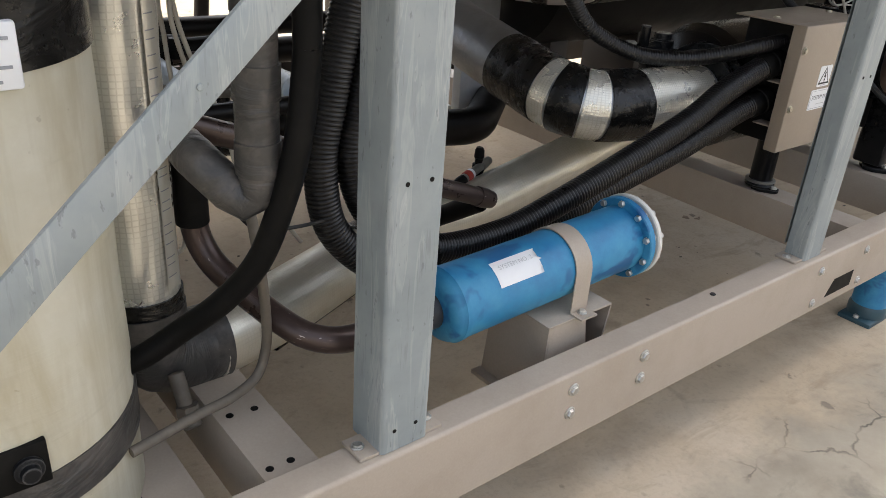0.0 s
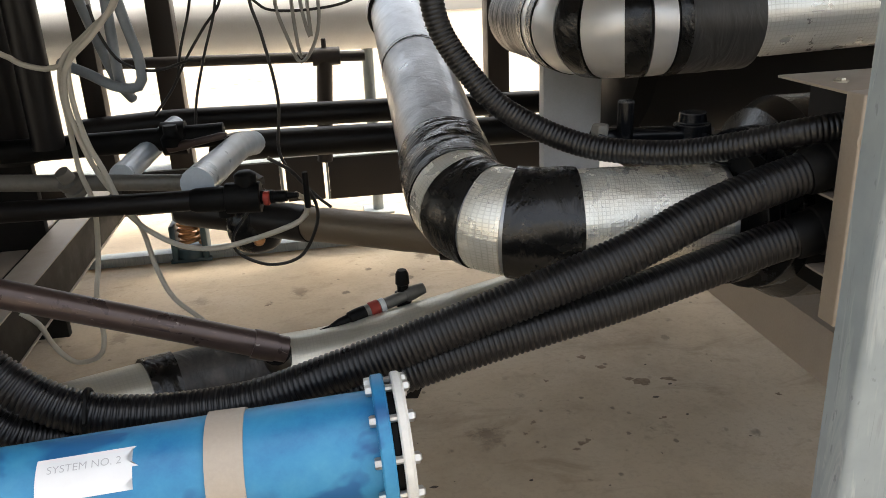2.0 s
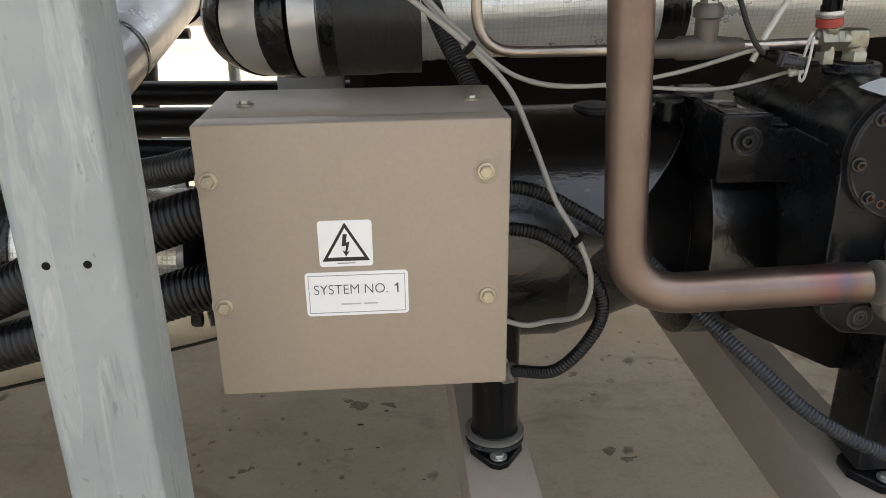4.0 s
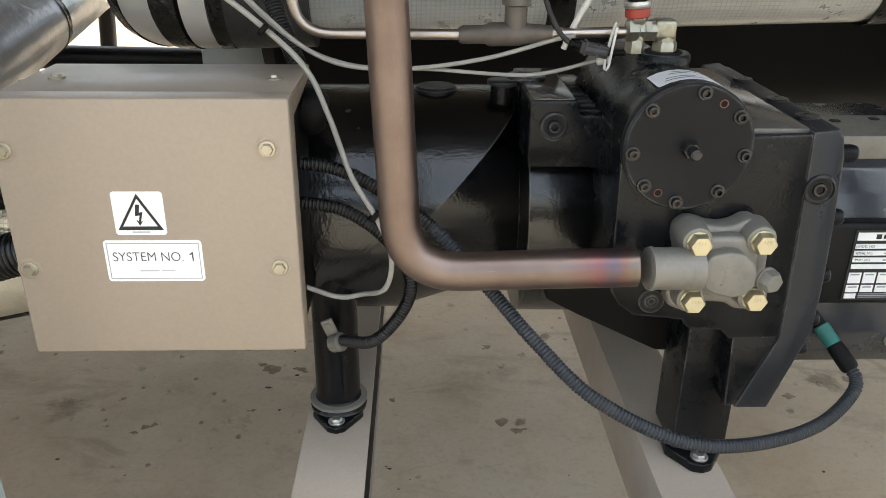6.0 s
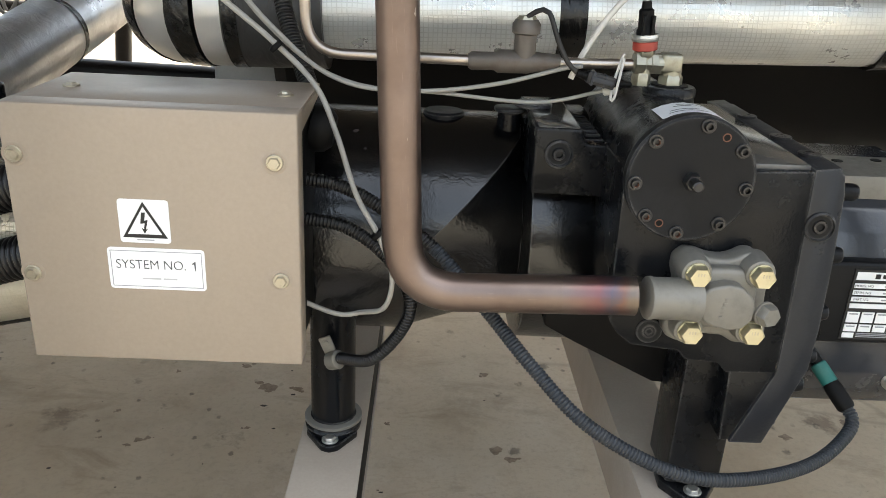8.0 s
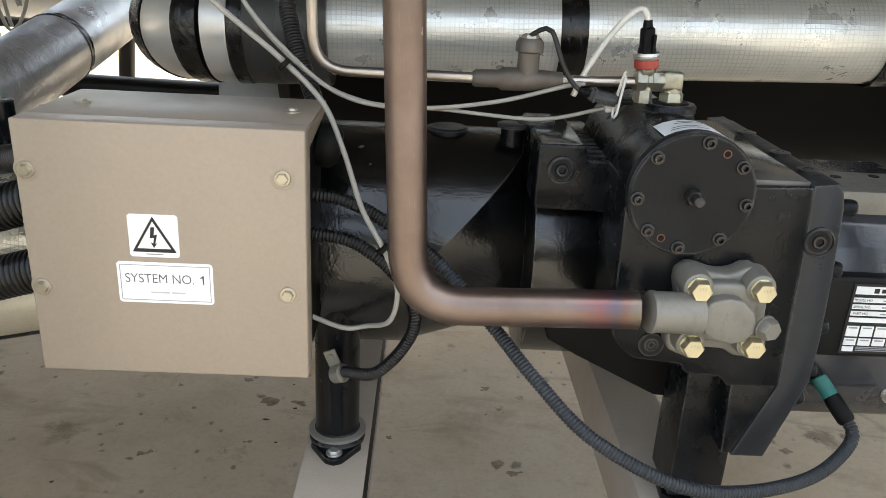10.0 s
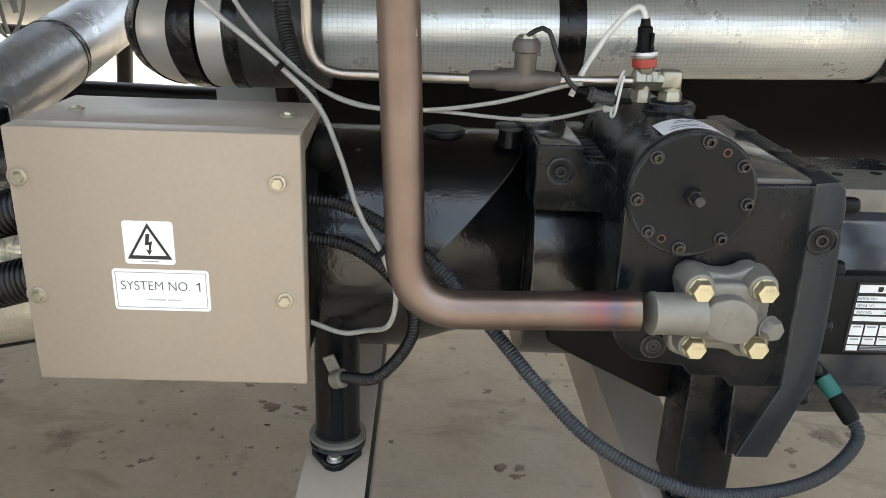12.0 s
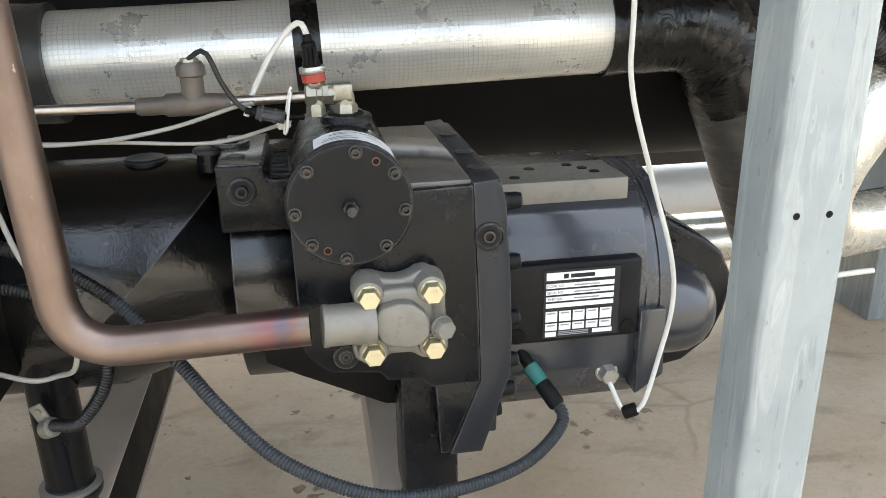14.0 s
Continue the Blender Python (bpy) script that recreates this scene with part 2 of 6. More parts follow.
GALV = galvanised()
CONCRETE = concrete()
BEIGE = paint("beige_powder_coat", (0.355, 0.292, 0.228), 0.36, (0.30, 0.245, 0.185), 0.22, 0.1)
BEIGE_RAIL = paint("beige_rail_paint", (0.45, 0.385, 0.315), 0.5, (0.34, 0.27, 0.2), 0.45, 0.1, 5)
BLACK = cast_black("black_cast_paint", 0.0055, 0.17, 0.24, 0.2, 0.22)
BLACK_GLOSS = cast_black("glossy_black_cast_paint", 0.0022, 0.14, 0.75, 0.30, 0.06)
BLACK_FLANGE = cast_black("worn_black_flange_paint", 0.020, 0.26, 0.3, 0.2, 0.5)
BLACK_MATT = cast_black("black_cover_paint", 0.0065, 0.32, 0.2, 0.12, 0.4)
BLACK_DUSTY = cast_black("dusty_black_motor_paint", 0.031, 0.17, 0.75, 0.12, 0.4)
# upward faces: sheen put into a lighter base colour, with dust patches
BLACK_SHEEN_TOP = paint("sheen_toned_black_paint", (0.085, 0.083, 0.078), 0.13, (0.17, 0.16, 0.14), 0.6, 0.08, 14, 0.8)
PIPE_BLACK = paint("black_rubber_insulation", (0.006, 0.005, 0.0047), 0.42, (0.02, 0.016, 0.013), 0.35, 0.2, 12, 0.25)

INK_FAINT = paint("bleached_print", (0.52, 0.53, 0.54), 0.45, (0.4, 0.4, 0.4), 0.2)
BLUE_DARK = paint("dark_teal_paint", (0.035, 0.085, 0.11), 0.4, (0.1, 0.1, 0.09), 0.4)
FOIL = foil("aluminium_foil_wrap", (0.84, 0.85, 0.82), 0.24, 0.62, 0.0086, 0.9, 0.16, (0.55, 0.51, 0.43), 0.07, 0.05)
FOIL_DULL = foil("dulled_foil_wrap", (0.40, 0.41, 0.425), 0.27, 0.85, 0.012, 0.12, 0.4, (0.2, 0.195, 0.19), 0.45)
FOIL_CREAM = foil("yellowed_foil_wrap", (0.86, 0.84, 0.75), 0.2, 0.6, 0.0056, 1.1, 0.45, (0.55, 0.47, 0.31), 0.5, 0.14)
CREAM = vessel_jacket()
FOIL_LOW = foil("low_pipe_jacket", (0.74, 0.71, 0.61), 0.28, 0.65, 0.0066, 0.5, 0.4, (0.50, 0.42, 0.27))
FOIL_SEAM = foil("silvered_jacket", (0.74, 0.73, 0.67), 0.25, 0.75, 0.0085, 0.7, 0.3, (0.50, 0.45, 0.34), 0.13, 0.1)
TAPE = tape()
GREY_TAPE = tape("grey_brown_wrap", 0.045, 0.3, (0.16, 0.142, 0.125), 0.85)
DARK_WRAP = tape("dark_brown_wrap", 0.04, 0.34)
TAUPE_WRAP = tape("taupe_wrap", 0.07, 0.26, (0.16, 0.145, 0.12), 0.6)
PALE_WRAP = foil("grey_duct_wrap", (0.70, 0.69, 0.665), 0.28, 0.50, 0.012, 0.05, 0.4, (0.25, 0.24, 0.21), 0.1)
COPPER = copper("tarnished_copper", (0.165, 0.123, 0.104), (0.245, 0.188, 0.162), 0.32, 0.92)
BROWN_TUBE = copper("brown_lacquered_tube", (0.060, 0.041, 0.036), (0.10, 0.072, 0.064), 0.24, 0.45)
STEEL_TUBE = copper("bright_steel_tube", (0.50, 0.46, 0.42), (0.40, 0.33, 0.27), 0.25, 0.95)


def heat_tint():
    """Colours left by the brazing flame, in bands along the tube."""
    m = Mat("brazing_heat_tint").uv()
    v = m.node("SeparateXYZ", Vector=m.src).outputs[1]
    s = m.math("ADD", m.math("MULTIPLY", v, 1 / 0.078), m.math("MULTIPLY", m.math("SUBTRACT", m.noise(28, 4, 0.6), 0.5), 0.5))
    c = m.ramp(s, [(0.0, (0.20, 0.152, 0.135)), (0.25, (0.20, 0.13, 0.118)), (0.5, (0.20, 0.098, 0.10)), (0.68, (0.115, 0.10, 0.12)), (0.8, (0.19, 0.11, 0.09)), (0.92, (0.18, 0.145, 0.12))])
    return m.done(c, 0.32, 0.9)


HEAT_BRAZE = heat_tint()
CASTING = metal("grey_bronze_casting", (0.205, 0.195, 0.172), 0.42, 0.5, (0.14, 0.13, 0.11), 0.35)
ZINC = metal("yellow_zinc", (0.60, 0.55, 0.38), 0.36, 0.45, (0.34, 0.27, 0.15))
SCREW = metal("dull_zinc_screw", (0.50, 0.46, 0.37), 0.35, 0.4)
DARK_CASTING = metal("dark_bronze_casting", (0.125, 0.110, 0.096), 0.42, 0.5, (0.09, 0.06, 0.05), 0.4)
DUSTY_VALVE = metal("dusty_grey_metal", (0.165, 0.145, 0.118), 0.55, 0.5, (0.12, 0.10, 0.08), 0.25)
RUST = metal("rusty_thread", (0.14, 0.063, 0.038), 0.7, 0.4, (0.08, 0.04, 0.03), 0.1)
STEEL = metal("zinc_steel", (0.58, 0.57, 0.54), 0.32, 0.4)
BRASS = metal("zinc_plated_fitting", (0.40, 0.385, 0.31), 0.34, 0.5, (0.20, 0.18, 0.13))
BOLT_BLACK = metal("oiled_black_bolt", (0.055, 0.054, 0.054), 0.30, 0.4, (0.02, 0.014, 0.01), 0.75)
BLUE = drier_blue()
WHITE_PAINT = paint("white_flange_paint", (0.74, 0.73, 0.69), 0.5, (0.45, 0.42, 0.36), 0.4)
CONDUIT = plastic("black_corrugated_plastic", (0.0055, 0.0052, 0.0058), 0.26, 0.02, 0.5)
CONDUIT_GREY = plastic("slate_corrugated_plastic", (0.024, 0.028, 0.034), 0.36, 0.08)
RUBBER = plastic("black_rubber", (0.004, 0.004, 0.004), 0.45, 0.03, 0.14)
CABLE_GREY = plastic("grey_cable_sheath", (0.32, 0.31, 0.285), 0.45, 0.3)
CABLE_CREAM = plastic("cream_cable_sheath", (0.50, 0.47, 0.40), 0.45, 0.3)
CABLE_WHITE = plastic("white_cable_sheath", (0.62, 0.61, 0.57), 0.45, 0.3)
CABLE_BLACK = plastic("black_cable_sheath", (0.02, 0.02, 0.02), 0.4, 0.2)
CABLE_BLUEBLACK = plastic("blue_black_plug_plastic", (0.035, 0.039, 0.048), 0.32, 0.2)
PAPER = plastic("white_label_film", (0.80, 0.81, 0.82), 0.35, 0.08)
INK = plastic("black_print", (0.02, 0.02, 0.02), 0.4, 0.0)
INK_SOFT = plastic("softened_print", (0.085, 0.087, 0.095), 0.4, 0.0)
INK_GREY = plastic("faded_print", (0.30, 0.31, 0.33), 0.4, 0.0)
RED = plastic("red_band", (0.36, 0.05, 0.035), 0.4, 0.1)
TEAL = plastic("teal_connector", (0.02, 0.14, 0.122), 0.45, 0.15)
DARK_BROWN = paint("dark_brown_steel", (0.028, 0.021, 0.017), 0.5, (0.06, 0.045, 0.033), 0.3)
BROWN_WRAP = foil("brown_weathered_foil", (0.20, 0.16, 0.115), 0.38, 0.4, 0.012, 0.15, 0.5, (0.2, 0.15, 0.09))
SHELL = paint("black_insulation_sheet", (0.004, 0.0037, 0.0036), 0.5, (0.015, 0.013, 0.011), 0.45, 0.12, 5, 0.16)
WHITE_PIPE = paint("white_pipe_paint", (0.86, 0.86, 0.85), 0.35, (0.66, 0.64, 0.60), 0.25)
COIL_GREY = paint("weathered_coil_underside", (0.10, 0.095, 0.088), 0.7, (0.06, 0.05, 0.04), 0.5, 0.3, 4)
DIRT = paint("dark_dirt", (0.075, 0.058, 0.045), 0.9, (0.16, 0.12, 0.09), 0.6)
FLAKE = paint("dried_brown_flake", (0.30, 0.225, 0.155), 0.9, (0.13, 0.10, 0.075), 0.9, 0.2, 60)
PALE_GREY = paint("pale_grey_paint", (0.58, 0.61, 0.63), 0.45, (0.3, 0.3, 0.29), 0.3)
PALE_WALL = paint("pale_wall_render", (0.68, 0.65, 0.59), 0.85, (0.5, 0.46, 0.4), 0.3, 0.3, 2)
HOSE_GREY = paint("hose_grey", (0.26, 0.30, 0.335), 0.4, (0.1, 0.12, 0.13), 0.4)
BLUE_GREY = paint("blue_grey_sky_sheen", (0.50, 0.57, 0.63), 0.3, (0.15, 0.18, 0.2), 0.4)
SPRING = metal("copper_coloured_spring", (0.60, 0.33, 0.16), 0.35, 0.3)


# ---- mesh helpers ----
ORIGIN = {}


def thing(name, at, label, category, group="", kind=""):
    e = new(name)
    e.empty_display_size = 0.05
    e.location = at
    ORIGIN[e.name] = Vector(at)
    return tagged(e, label, category, group, kind)


def mesh_of(bm, name, material, smooth=40):
    me = bpy.data.meshes.new(name)
    bm.to_mesh(me)
    bm.free()
    me.materials.append(material)
    if smooth:
        me.polygons.foreach_set("use_smooth", [True] * len(me.polygons))
        me.set_sharp_from_angle(angle=radians(smooth))
    return me


def part(name, bm, material, parent, label="", smooth=40):
    """One mesh, made in world places, as a part of a thing or of a part."""
    o = ORIGIN[parent.name]
    bm.transform(Matrix.Translation(-o))
    ob = new(name, mesh_of(bm, name, material, smooth))
    ob.parent = parent
    ORIGIN[ob.name] = o
    if label:
        ob["label"] = label
    return ob


def solid(name, bm, material, at, label, category, group="", kind="", smooth=40):
    """A thing that is one mesh."""
    bm.transform(Matrix.Translation(-Vector(at)))
    ob = new(name, mesh_of(bm, name, material, smooth))
    ob.location = at
    ORIGIN[ob.name] = Vector(at)
    return tagged(ob, label, category, group, kind)


def join(*bms):
    a = bms[0]
    for b in bms[1:]:
        me = bpy.data.meshes.new("tmp")
        b.to_mesh(me)
        b.free()
        a.from_mesh(me)
        bpy.data.meshes.remove(me)
    return a


def moved(bm, m):
    bm.transform(m)
    return bm


def block(x0, x1, y0, y1, z0, z1, bevel=0.002, seg=2):
    bm = bmesh.new()
    bmesh.ops.create_cube(bm, size=1)
    bm.transform(Matrix.Translation(((x0 + x1) / 2, (y0 + y1) / 2, (z0 + z1) / 2)) @ Matrix.Diagonal((x1 - x0, y1 - y0, z1 - z0, 1)))
    if bevel:
        bmesh.ops.bevel(bm, geom=bm.edges[:], offset=bevel, segments=seg, profile=0.5, affect="EDGES")
    return bm


def prism(outline, axis, lo, hi, bevel=0.0, seg=2):
    """An outline in the plane across an axis, drawn out along it. axis x: (y, z), y: (x, z), z: (x, y)."""
    bm = bmesh.new()

    def at(p, d):
        return {"x": (d, p[0], p[1]), "y": (p[0], d, p[1]), "z": (p[0], p[1], d)}[axis]
    a = [bm.verts.new(at(p, lo)) for p in outline]
    b = [bm.verts.new(at(p, hi)) for p in outline]
    bm.faces.new(a)
    bm.faces.new(b[::-1])
    n = len(outline)
    for i in range(n):
        bm.faces.new((a[i], b[i], b[(i + 1) % n], a[(i + 1) % n]))
    bmesh.ops.recalc_face_normals(bm, faces=bm.faces)
    if bevel:
        bmesh.ops.bevel(bm, geom=bm.edges[:], offset=bevel, segments=seg, profile=0.5, affect="EDGES")
    return bm


def rounded(x0, x1, z0, z1, r, n=5):
    """The outline of an upright rectangle with round corners."""
    out = []
    for cx, cz, a in ((x1 - r, z1 - r, 0), (x0 + r, z1 - r, 90), (x0 + r, z0 + r, 180), (x1 - r, z0 + r, 270)):
        out += [(cx + r * math.cos(radians(a + 90 * k / n)), cz + r * math.sin(radians(a + 90 * k / n))) for k in range(n + 1)]
    return out


def catmull(pts, step=0.012):
    """A smooth line through points, cut into even steps."""
    p = [Vector(q) for q in pts]
    if (p[1] - p[0]).length > 0.3:
        p.insert(1, p[1].lerp(p[0], 0.1 / (p[1] - p[0]).length))
    if (p[-1] - p[-2]).length > 0.3:
        p.insert(-1, p[-2].lerp(p[-1], 0.1 / (p[-1] - p[-2]).length))
    p = [p[0] * 2 - p[1]] + p + [p[-1] * 2 - p[-2]]
    out = []
    for i in range(1, len(p) - 2):
        a, b, c, d = p[i - 1:i + 3]
        n = max(2, int((c - b).length / step))
        for k in range(n):
            t = k / n
            out.append(0.5 * ((2 * b) + (c - a) * t + (2 * a - 5 * b + 4 * c - d) * t * t + (3 * b - a - 3 * c + d) * t ** 3))
    out.append(p[-2])
    return out


def bend(pts, radius, n=8):
    """A line of straight runs with round elbows."""
    p = [Vector(q) for q in pts]
    out = [p[0]]
    for i in range(1, len(p) - 1):
        u, v = (p[i - 1] - p[i]), (p[i + 1] - p[i])
        r = min(radius, u.length * 0.49, v.length * 0.49)
        a, b = p[i] + u.normalized() * r, p[i] + v.normalized() * r
        for k in range(n + 1):
            t = k / n
            out.append(a * (1 - t) ** 2 + p[i] * 2 * t * (1 - t) + b * t * t)
    out.append(p[-1])
    return out


def resample(pts, step):
    p = [Vector(q) for q in pts]
    d = [0.0]
    for a, b in zip(p, p[1:]):
        d.append(d[-1] + (b - a).length)
    n = max(1, int(d[-1] / step))
    out, k = [], 0
    for i in range(n + 1):
        s = d[-1] * i / n
        while k < len(d) - 2 and d[k + 1] < s:
            k += 1
        t = (s - d[k]) / max(1e-9, d[k + 1] - d[k])
        out.append(p[k].lerp(p[k + 1], t))
    return out


def sweep(pts, radius, n=18, cap=True, wobble=0.0, seed=0.0):
    """A tube along a line; radius is a number or a list, one for each point. The UV map is in metres."""
    p = [Vector(q) for q in pts]
    bm = bmesh.new()
    uv = bm.loops.layers.uv.new("UVMap")
    rings, s = [], 0.0
    tang = [(p[min(i + 1, len(p) - 1)] - p[max(i - 1, 0)]).normalized() for i in range(len(p))]
    up = Vector((0, 0, 1)) if abs(tang[0].z) < 0.9 else Vector((0, 1, 0))
    side = tang[0].cross(up).normalized()
    lens, base = [], 0.0
    for i, q in enumerate(p):
        if i:
            s += (q - p[i - 1]).length
            side = (side - tang[i] * side.dot(tang[i])).normalized()
        r = radius[i] if isinstance(radius, list) else radius
        base = max(base, r)
        w = tang[i].cross(side)
        ring = []
        for k in range(n):
            a = 2 * math.pi * k / n
            d = side * math.cos(a) + w * math.sin(a)
            rr = r
            if wobble:
                rr += wobble * noise.noise(Vector((math.cos(a) * 1.5 + seed, math.sin(a) * 1.5, s * 22 + seed)))
            ring.append(bm.verts.new(q + d * rr))
        rings.append(ring)
        lens.append(s)
    for i in range(len(p) - 1):
        for k in range(n):
            f = bm.faces.new((rings[i][k], rings[i][(k + 1) % n], rings[i + 1][(k + 1) % n], rings[i + 1][k]))
            us = (k, k + 1, k + 1, k)
            vs = (lens[i], lens[i], lens[i + 1], lens[i + 1])
            for l, u, v in zip(f.loops, us, vs):
                l[uv].uv = (u / n * 2 * math.pi * base, v)
    if cap:
        bm.faces.new(rings[0][::-1])
        bm.faces.new(rings[-1])
    bmesh.ops.recalc_face_normals(bm, faces=bm.faces)
    return bm


def turned(p0, p1, profile, n=32):
    """A turned body along p0 to p1; profile: (metres along, radius)."""
    a, b = Vector(p0), Vector(p1)
    d = (b - a).normalized()
    bm = bmesh.new()
    uv = bm.loops.layers.uv.new("UVMap")
    up = Vector((0, 0, 1)) if abs(d.z) < 0.9 else Vector((0, 1, 0))
    e1 = d.cross(up).normalized()
    e2 = d.cross(e1)
    rings = []
    for s, r in profile:
        rings.append([bm.verts.new(a + d * s + (e1 * math.cos(2 * math.pi * k / n) + e2 * math.sin(2 * math.pi * k / n)) * r) for k in range(n)])
    base = max(r for _, r in profile)
    for i in range(len(profile) - 1):
        for k in range(n):
            f = bm.faces.new((rings[i][k], rings[i][(k + 1) % n], rings[i + 1][(k + 1) % n], rings[i + 1][k]))
            for l, u, v in zip(f.loops, (k, k + 1, k + 1, k), (profile[i][0], profile[i][0], profile[i + 1][0], profile[i + 1][0])):
                l[uv].uv = (u / n * 2 * math.pi * base, v)
    bm.faces.new(rings[0][::-1])
    bm.faces.new(rings[-1])
    bmesh.ops.recalc_face_normals(bm, faces=bm.faces)
    return bm


def rod(p0, p1, r, n=20, edge=0.0015):
    h = (Vector(p1) - Vector(p0)).length
    e = min(edge, r * 0.4, h * 0.4)
    return turned(p0, p1, [(0, r - e), (e, r), (h - e, r), (h, r - e)], n)


def hexagon(p0, p1, r):
    """A hexagonal bolt head or nut with chamfered rim."""
    h = (Vector(p1) - Vector(p0)).length
    return turned(p0, p1, [(0, r), (h * 0.75, r), (h, r * 0.86)], 6)


def corrugated(pts, r, pitch=0.0075, depth=0.0028, n=16):
    """A ribbed tube: broad rounded ridges with narrow grooves between them."""
    line = resample(pts, pitch / 6)
    shape = itertools.cycle((0.22, 0.0, 0.0, 0.22, 1.0, 1.0))
    return sweep(line, [r - depth * k for _, k in zip(line, shape)], n)


def text_mesh(name, body, size, material, parent, m, stretch=1.0):
    """Printed words as a thin mesh at the pose m, centred."""
    cu = bpy.data.curves.new(name, "FONT")
    cu.body, cu.size, cu.align_x, cu.align_y, cu.extrude = body, size, "CENTER", "CENTER", 0.0001
    cu.offset = -0.012 * size
    tmp = bpy.data.objects.new("tmp_text", cu)
    scene.collection.objects.link(tmp)
    dg = bpy.context.evaluated_depsgraph_get()
    me = bpy.data.meshes.new_from_object(tmp.evaluated_get(dg))
    bpy.data.objects.remove(tmp)
    me.transform(m @ Matrix.Diagonal((stretch, 1, 1, 1)))
    me.transform(Matrix.Translation(-ORIGIN[parent.name]))
    me.materials.clear()
    me.materials.append(material)
    ob = new(name, me)
    ob.parent = parent
    ORIGIN[ob.name] = ORIGIN[parent.name]
    return ob


FACE_FRONT = Matrix.Rotation(radians(90), 4, "X")   # a flat thing in the xy plane turned to face -y


def bolt(parent, at, way, r, h, material, name="bolt", washer=0.0, socket=False, label="", hole=None):
    """A bolt head that stands on a surface at `at` and points along `way`."""
    a, d = Vector(at), Vector(way).normalized()
    if socket:
        bm = turned(a - d * 0.002, a + d * h, [(0, r), (h * 0.8, r), (h + 0.002, r * 0.85), (h + 0.0021, r * 0.55), (h - 0.003, r * 0.5)], 12)
    else:
        bm = hexagon(a - d * 0.001, a + d * h, r)
        socket = False
    if socket:
        top = a + d * h
        for f in bm.faces:
            if all((v.co - top - d * (v.co - top).dot(d)).length < r * 0.57 and (v.co - top).dot(d) > -0.006 for v in f.verts):
                f.material_index = 1
    if washer:
        bm = join(rod(a - d * 0.001, a + d * 0.0025, washer, 18, 0.0006), bm)
    ob = part(name, bm, material, parent, label)
    if socket:
        ob.data.materials.append(hole or RUBBER)
    return ob


# ---- ground and surroundings ----
GROUND = 0.03

def ground():
    bm = bmesh.new()
    bmesh.ops.create_grid(bm, x_segments=8, y_segments=8, size=150)
    for v in bm.verts:
        v.co.z = GROUND
    return solid("ground", bm, CONCRETE, (0, 0, 0), "dusty grey-brown concrete slab with dark drips", "ground", kind="structure", smooth=0)


ground()
solid("wall_north", block(-30, 30, 16, 16.25, 0, 3.2, 0.01), PALE_WALL, (0, 16, 0), "pale rendered yard wall in full daylight", "wall", kind="structure")
# unseen wall behind the camera, added to close the yard
solid("wall_south", block(-30, 30, -9.25, -9, 0, 3.2, 0.01), PALE_WALL, (0, -9, 0), "pale rendered yard wall", "wall", kind="structure")
# unseen slab overhead, sized for the shade and reflections on the machine
CEIL = 1.47
solid("ceiling", block(-3.5, 6.5, 0.79, 3.06, CEIL, 2.6, 0.01), COIL_GREY, (1.5, 1.9, CEIL), "unseen grey slab standing in for the condenser section", "ceiling", kind="structure")


# ---- steel frame of the machine ----
def channel_x(x0, x1, y0, y1, z0, z1, t=0.004, open_back=True):
    """A channel section along x, its web on the front (-y) side."""
    o = [(y0, z0), (y1, z0), (y1, z0 + t), (y0 + t, z0 + t), (y0 + t, z1 - t), (y1, z1 - t), (y1, z1), (y0, z1)]
    if not open_back:
        o = [(y0 + y1 - a, b) for a, b in o]
    return prism(o, "x", x0, x1, 0.0012, 2)


def channel_y(x0, x1, y0, y1, z0, z1, t=0.004):
    """A channel section along y, its web on the -x side."""
    o = [(x0, z0), (x1, z0), (x1, z0 + t), (x0 + t, z0 + t), (x0 + t, z1 - t), (x1, z1 - t), (x1, z1), (x0, z1)]
    return prism(o, "y", y0, y1, 0.0012, 2)


RAIL_Y, RAIL_TOP, RAIL_LOW = 0.832, 0.365, 0.222
rail = thing("base_rail", (1.2, RAIL_Y, RAIL_LOW), "beige painted steel base rail with bolts and dust", "rail")
part("channel", prism([(RAIL_Y, RAIL_LOW), (0.886, RAIL_LOW), (0.886, RAIL_LOW + 0.004), (RAIL_Y + 0.004, RAIL_LOW + 0.004), (RAIL_Y + 0.004, RAIL_TOP - 0.004), (0.886, RAIL_TOP - 0.004), (0.886, RAIL_TOP)]
                                        + [(RAIL_Y + 0.007 - 0.007 * math.sin(radians(a)), RAIL_TOP - 0.007 + 0.007 * math.cos(radians(a))) for a in range(0, 91, 15)], "x", -2.2, 5.2), BEIGE_RAIL, rail)
for x in (-0.45, 0.562, 0.747, 1.9, 2.09):
    for z in (0.331, 0.283):
        bolt(rail, (x, RAIL_Y, z), (0, -1, 0), 0.0085, 0.007, STEEL, washer=0.012)
for x in (0.995, 1.85, -0.3):
    bolt(rail, (x, RAIL_Y + 0.035, RAIL_TOP), (0, 0, 1), 0.006, 0.003, BOLT_BLACK, name="rivet")
part("lifting_slot", prism([(1.432, 0.243), (1.552, 0.243), (1.552, 0.284), (1.46, 0.284)], "y", RAIL_Y - 0.0008, RAIL_Y + 0.002), RUBBER, rail, "dark lifting slot")
for x, z in ((1.375, 0.328), (1.375, 0.245), (1.59, 0.328), (1.59, 0.245)):
    bolt(rail, (x, RAIL_Y, z), (0, -1, 0), 0.0075, 0.006, STEEL, washer=0.011)

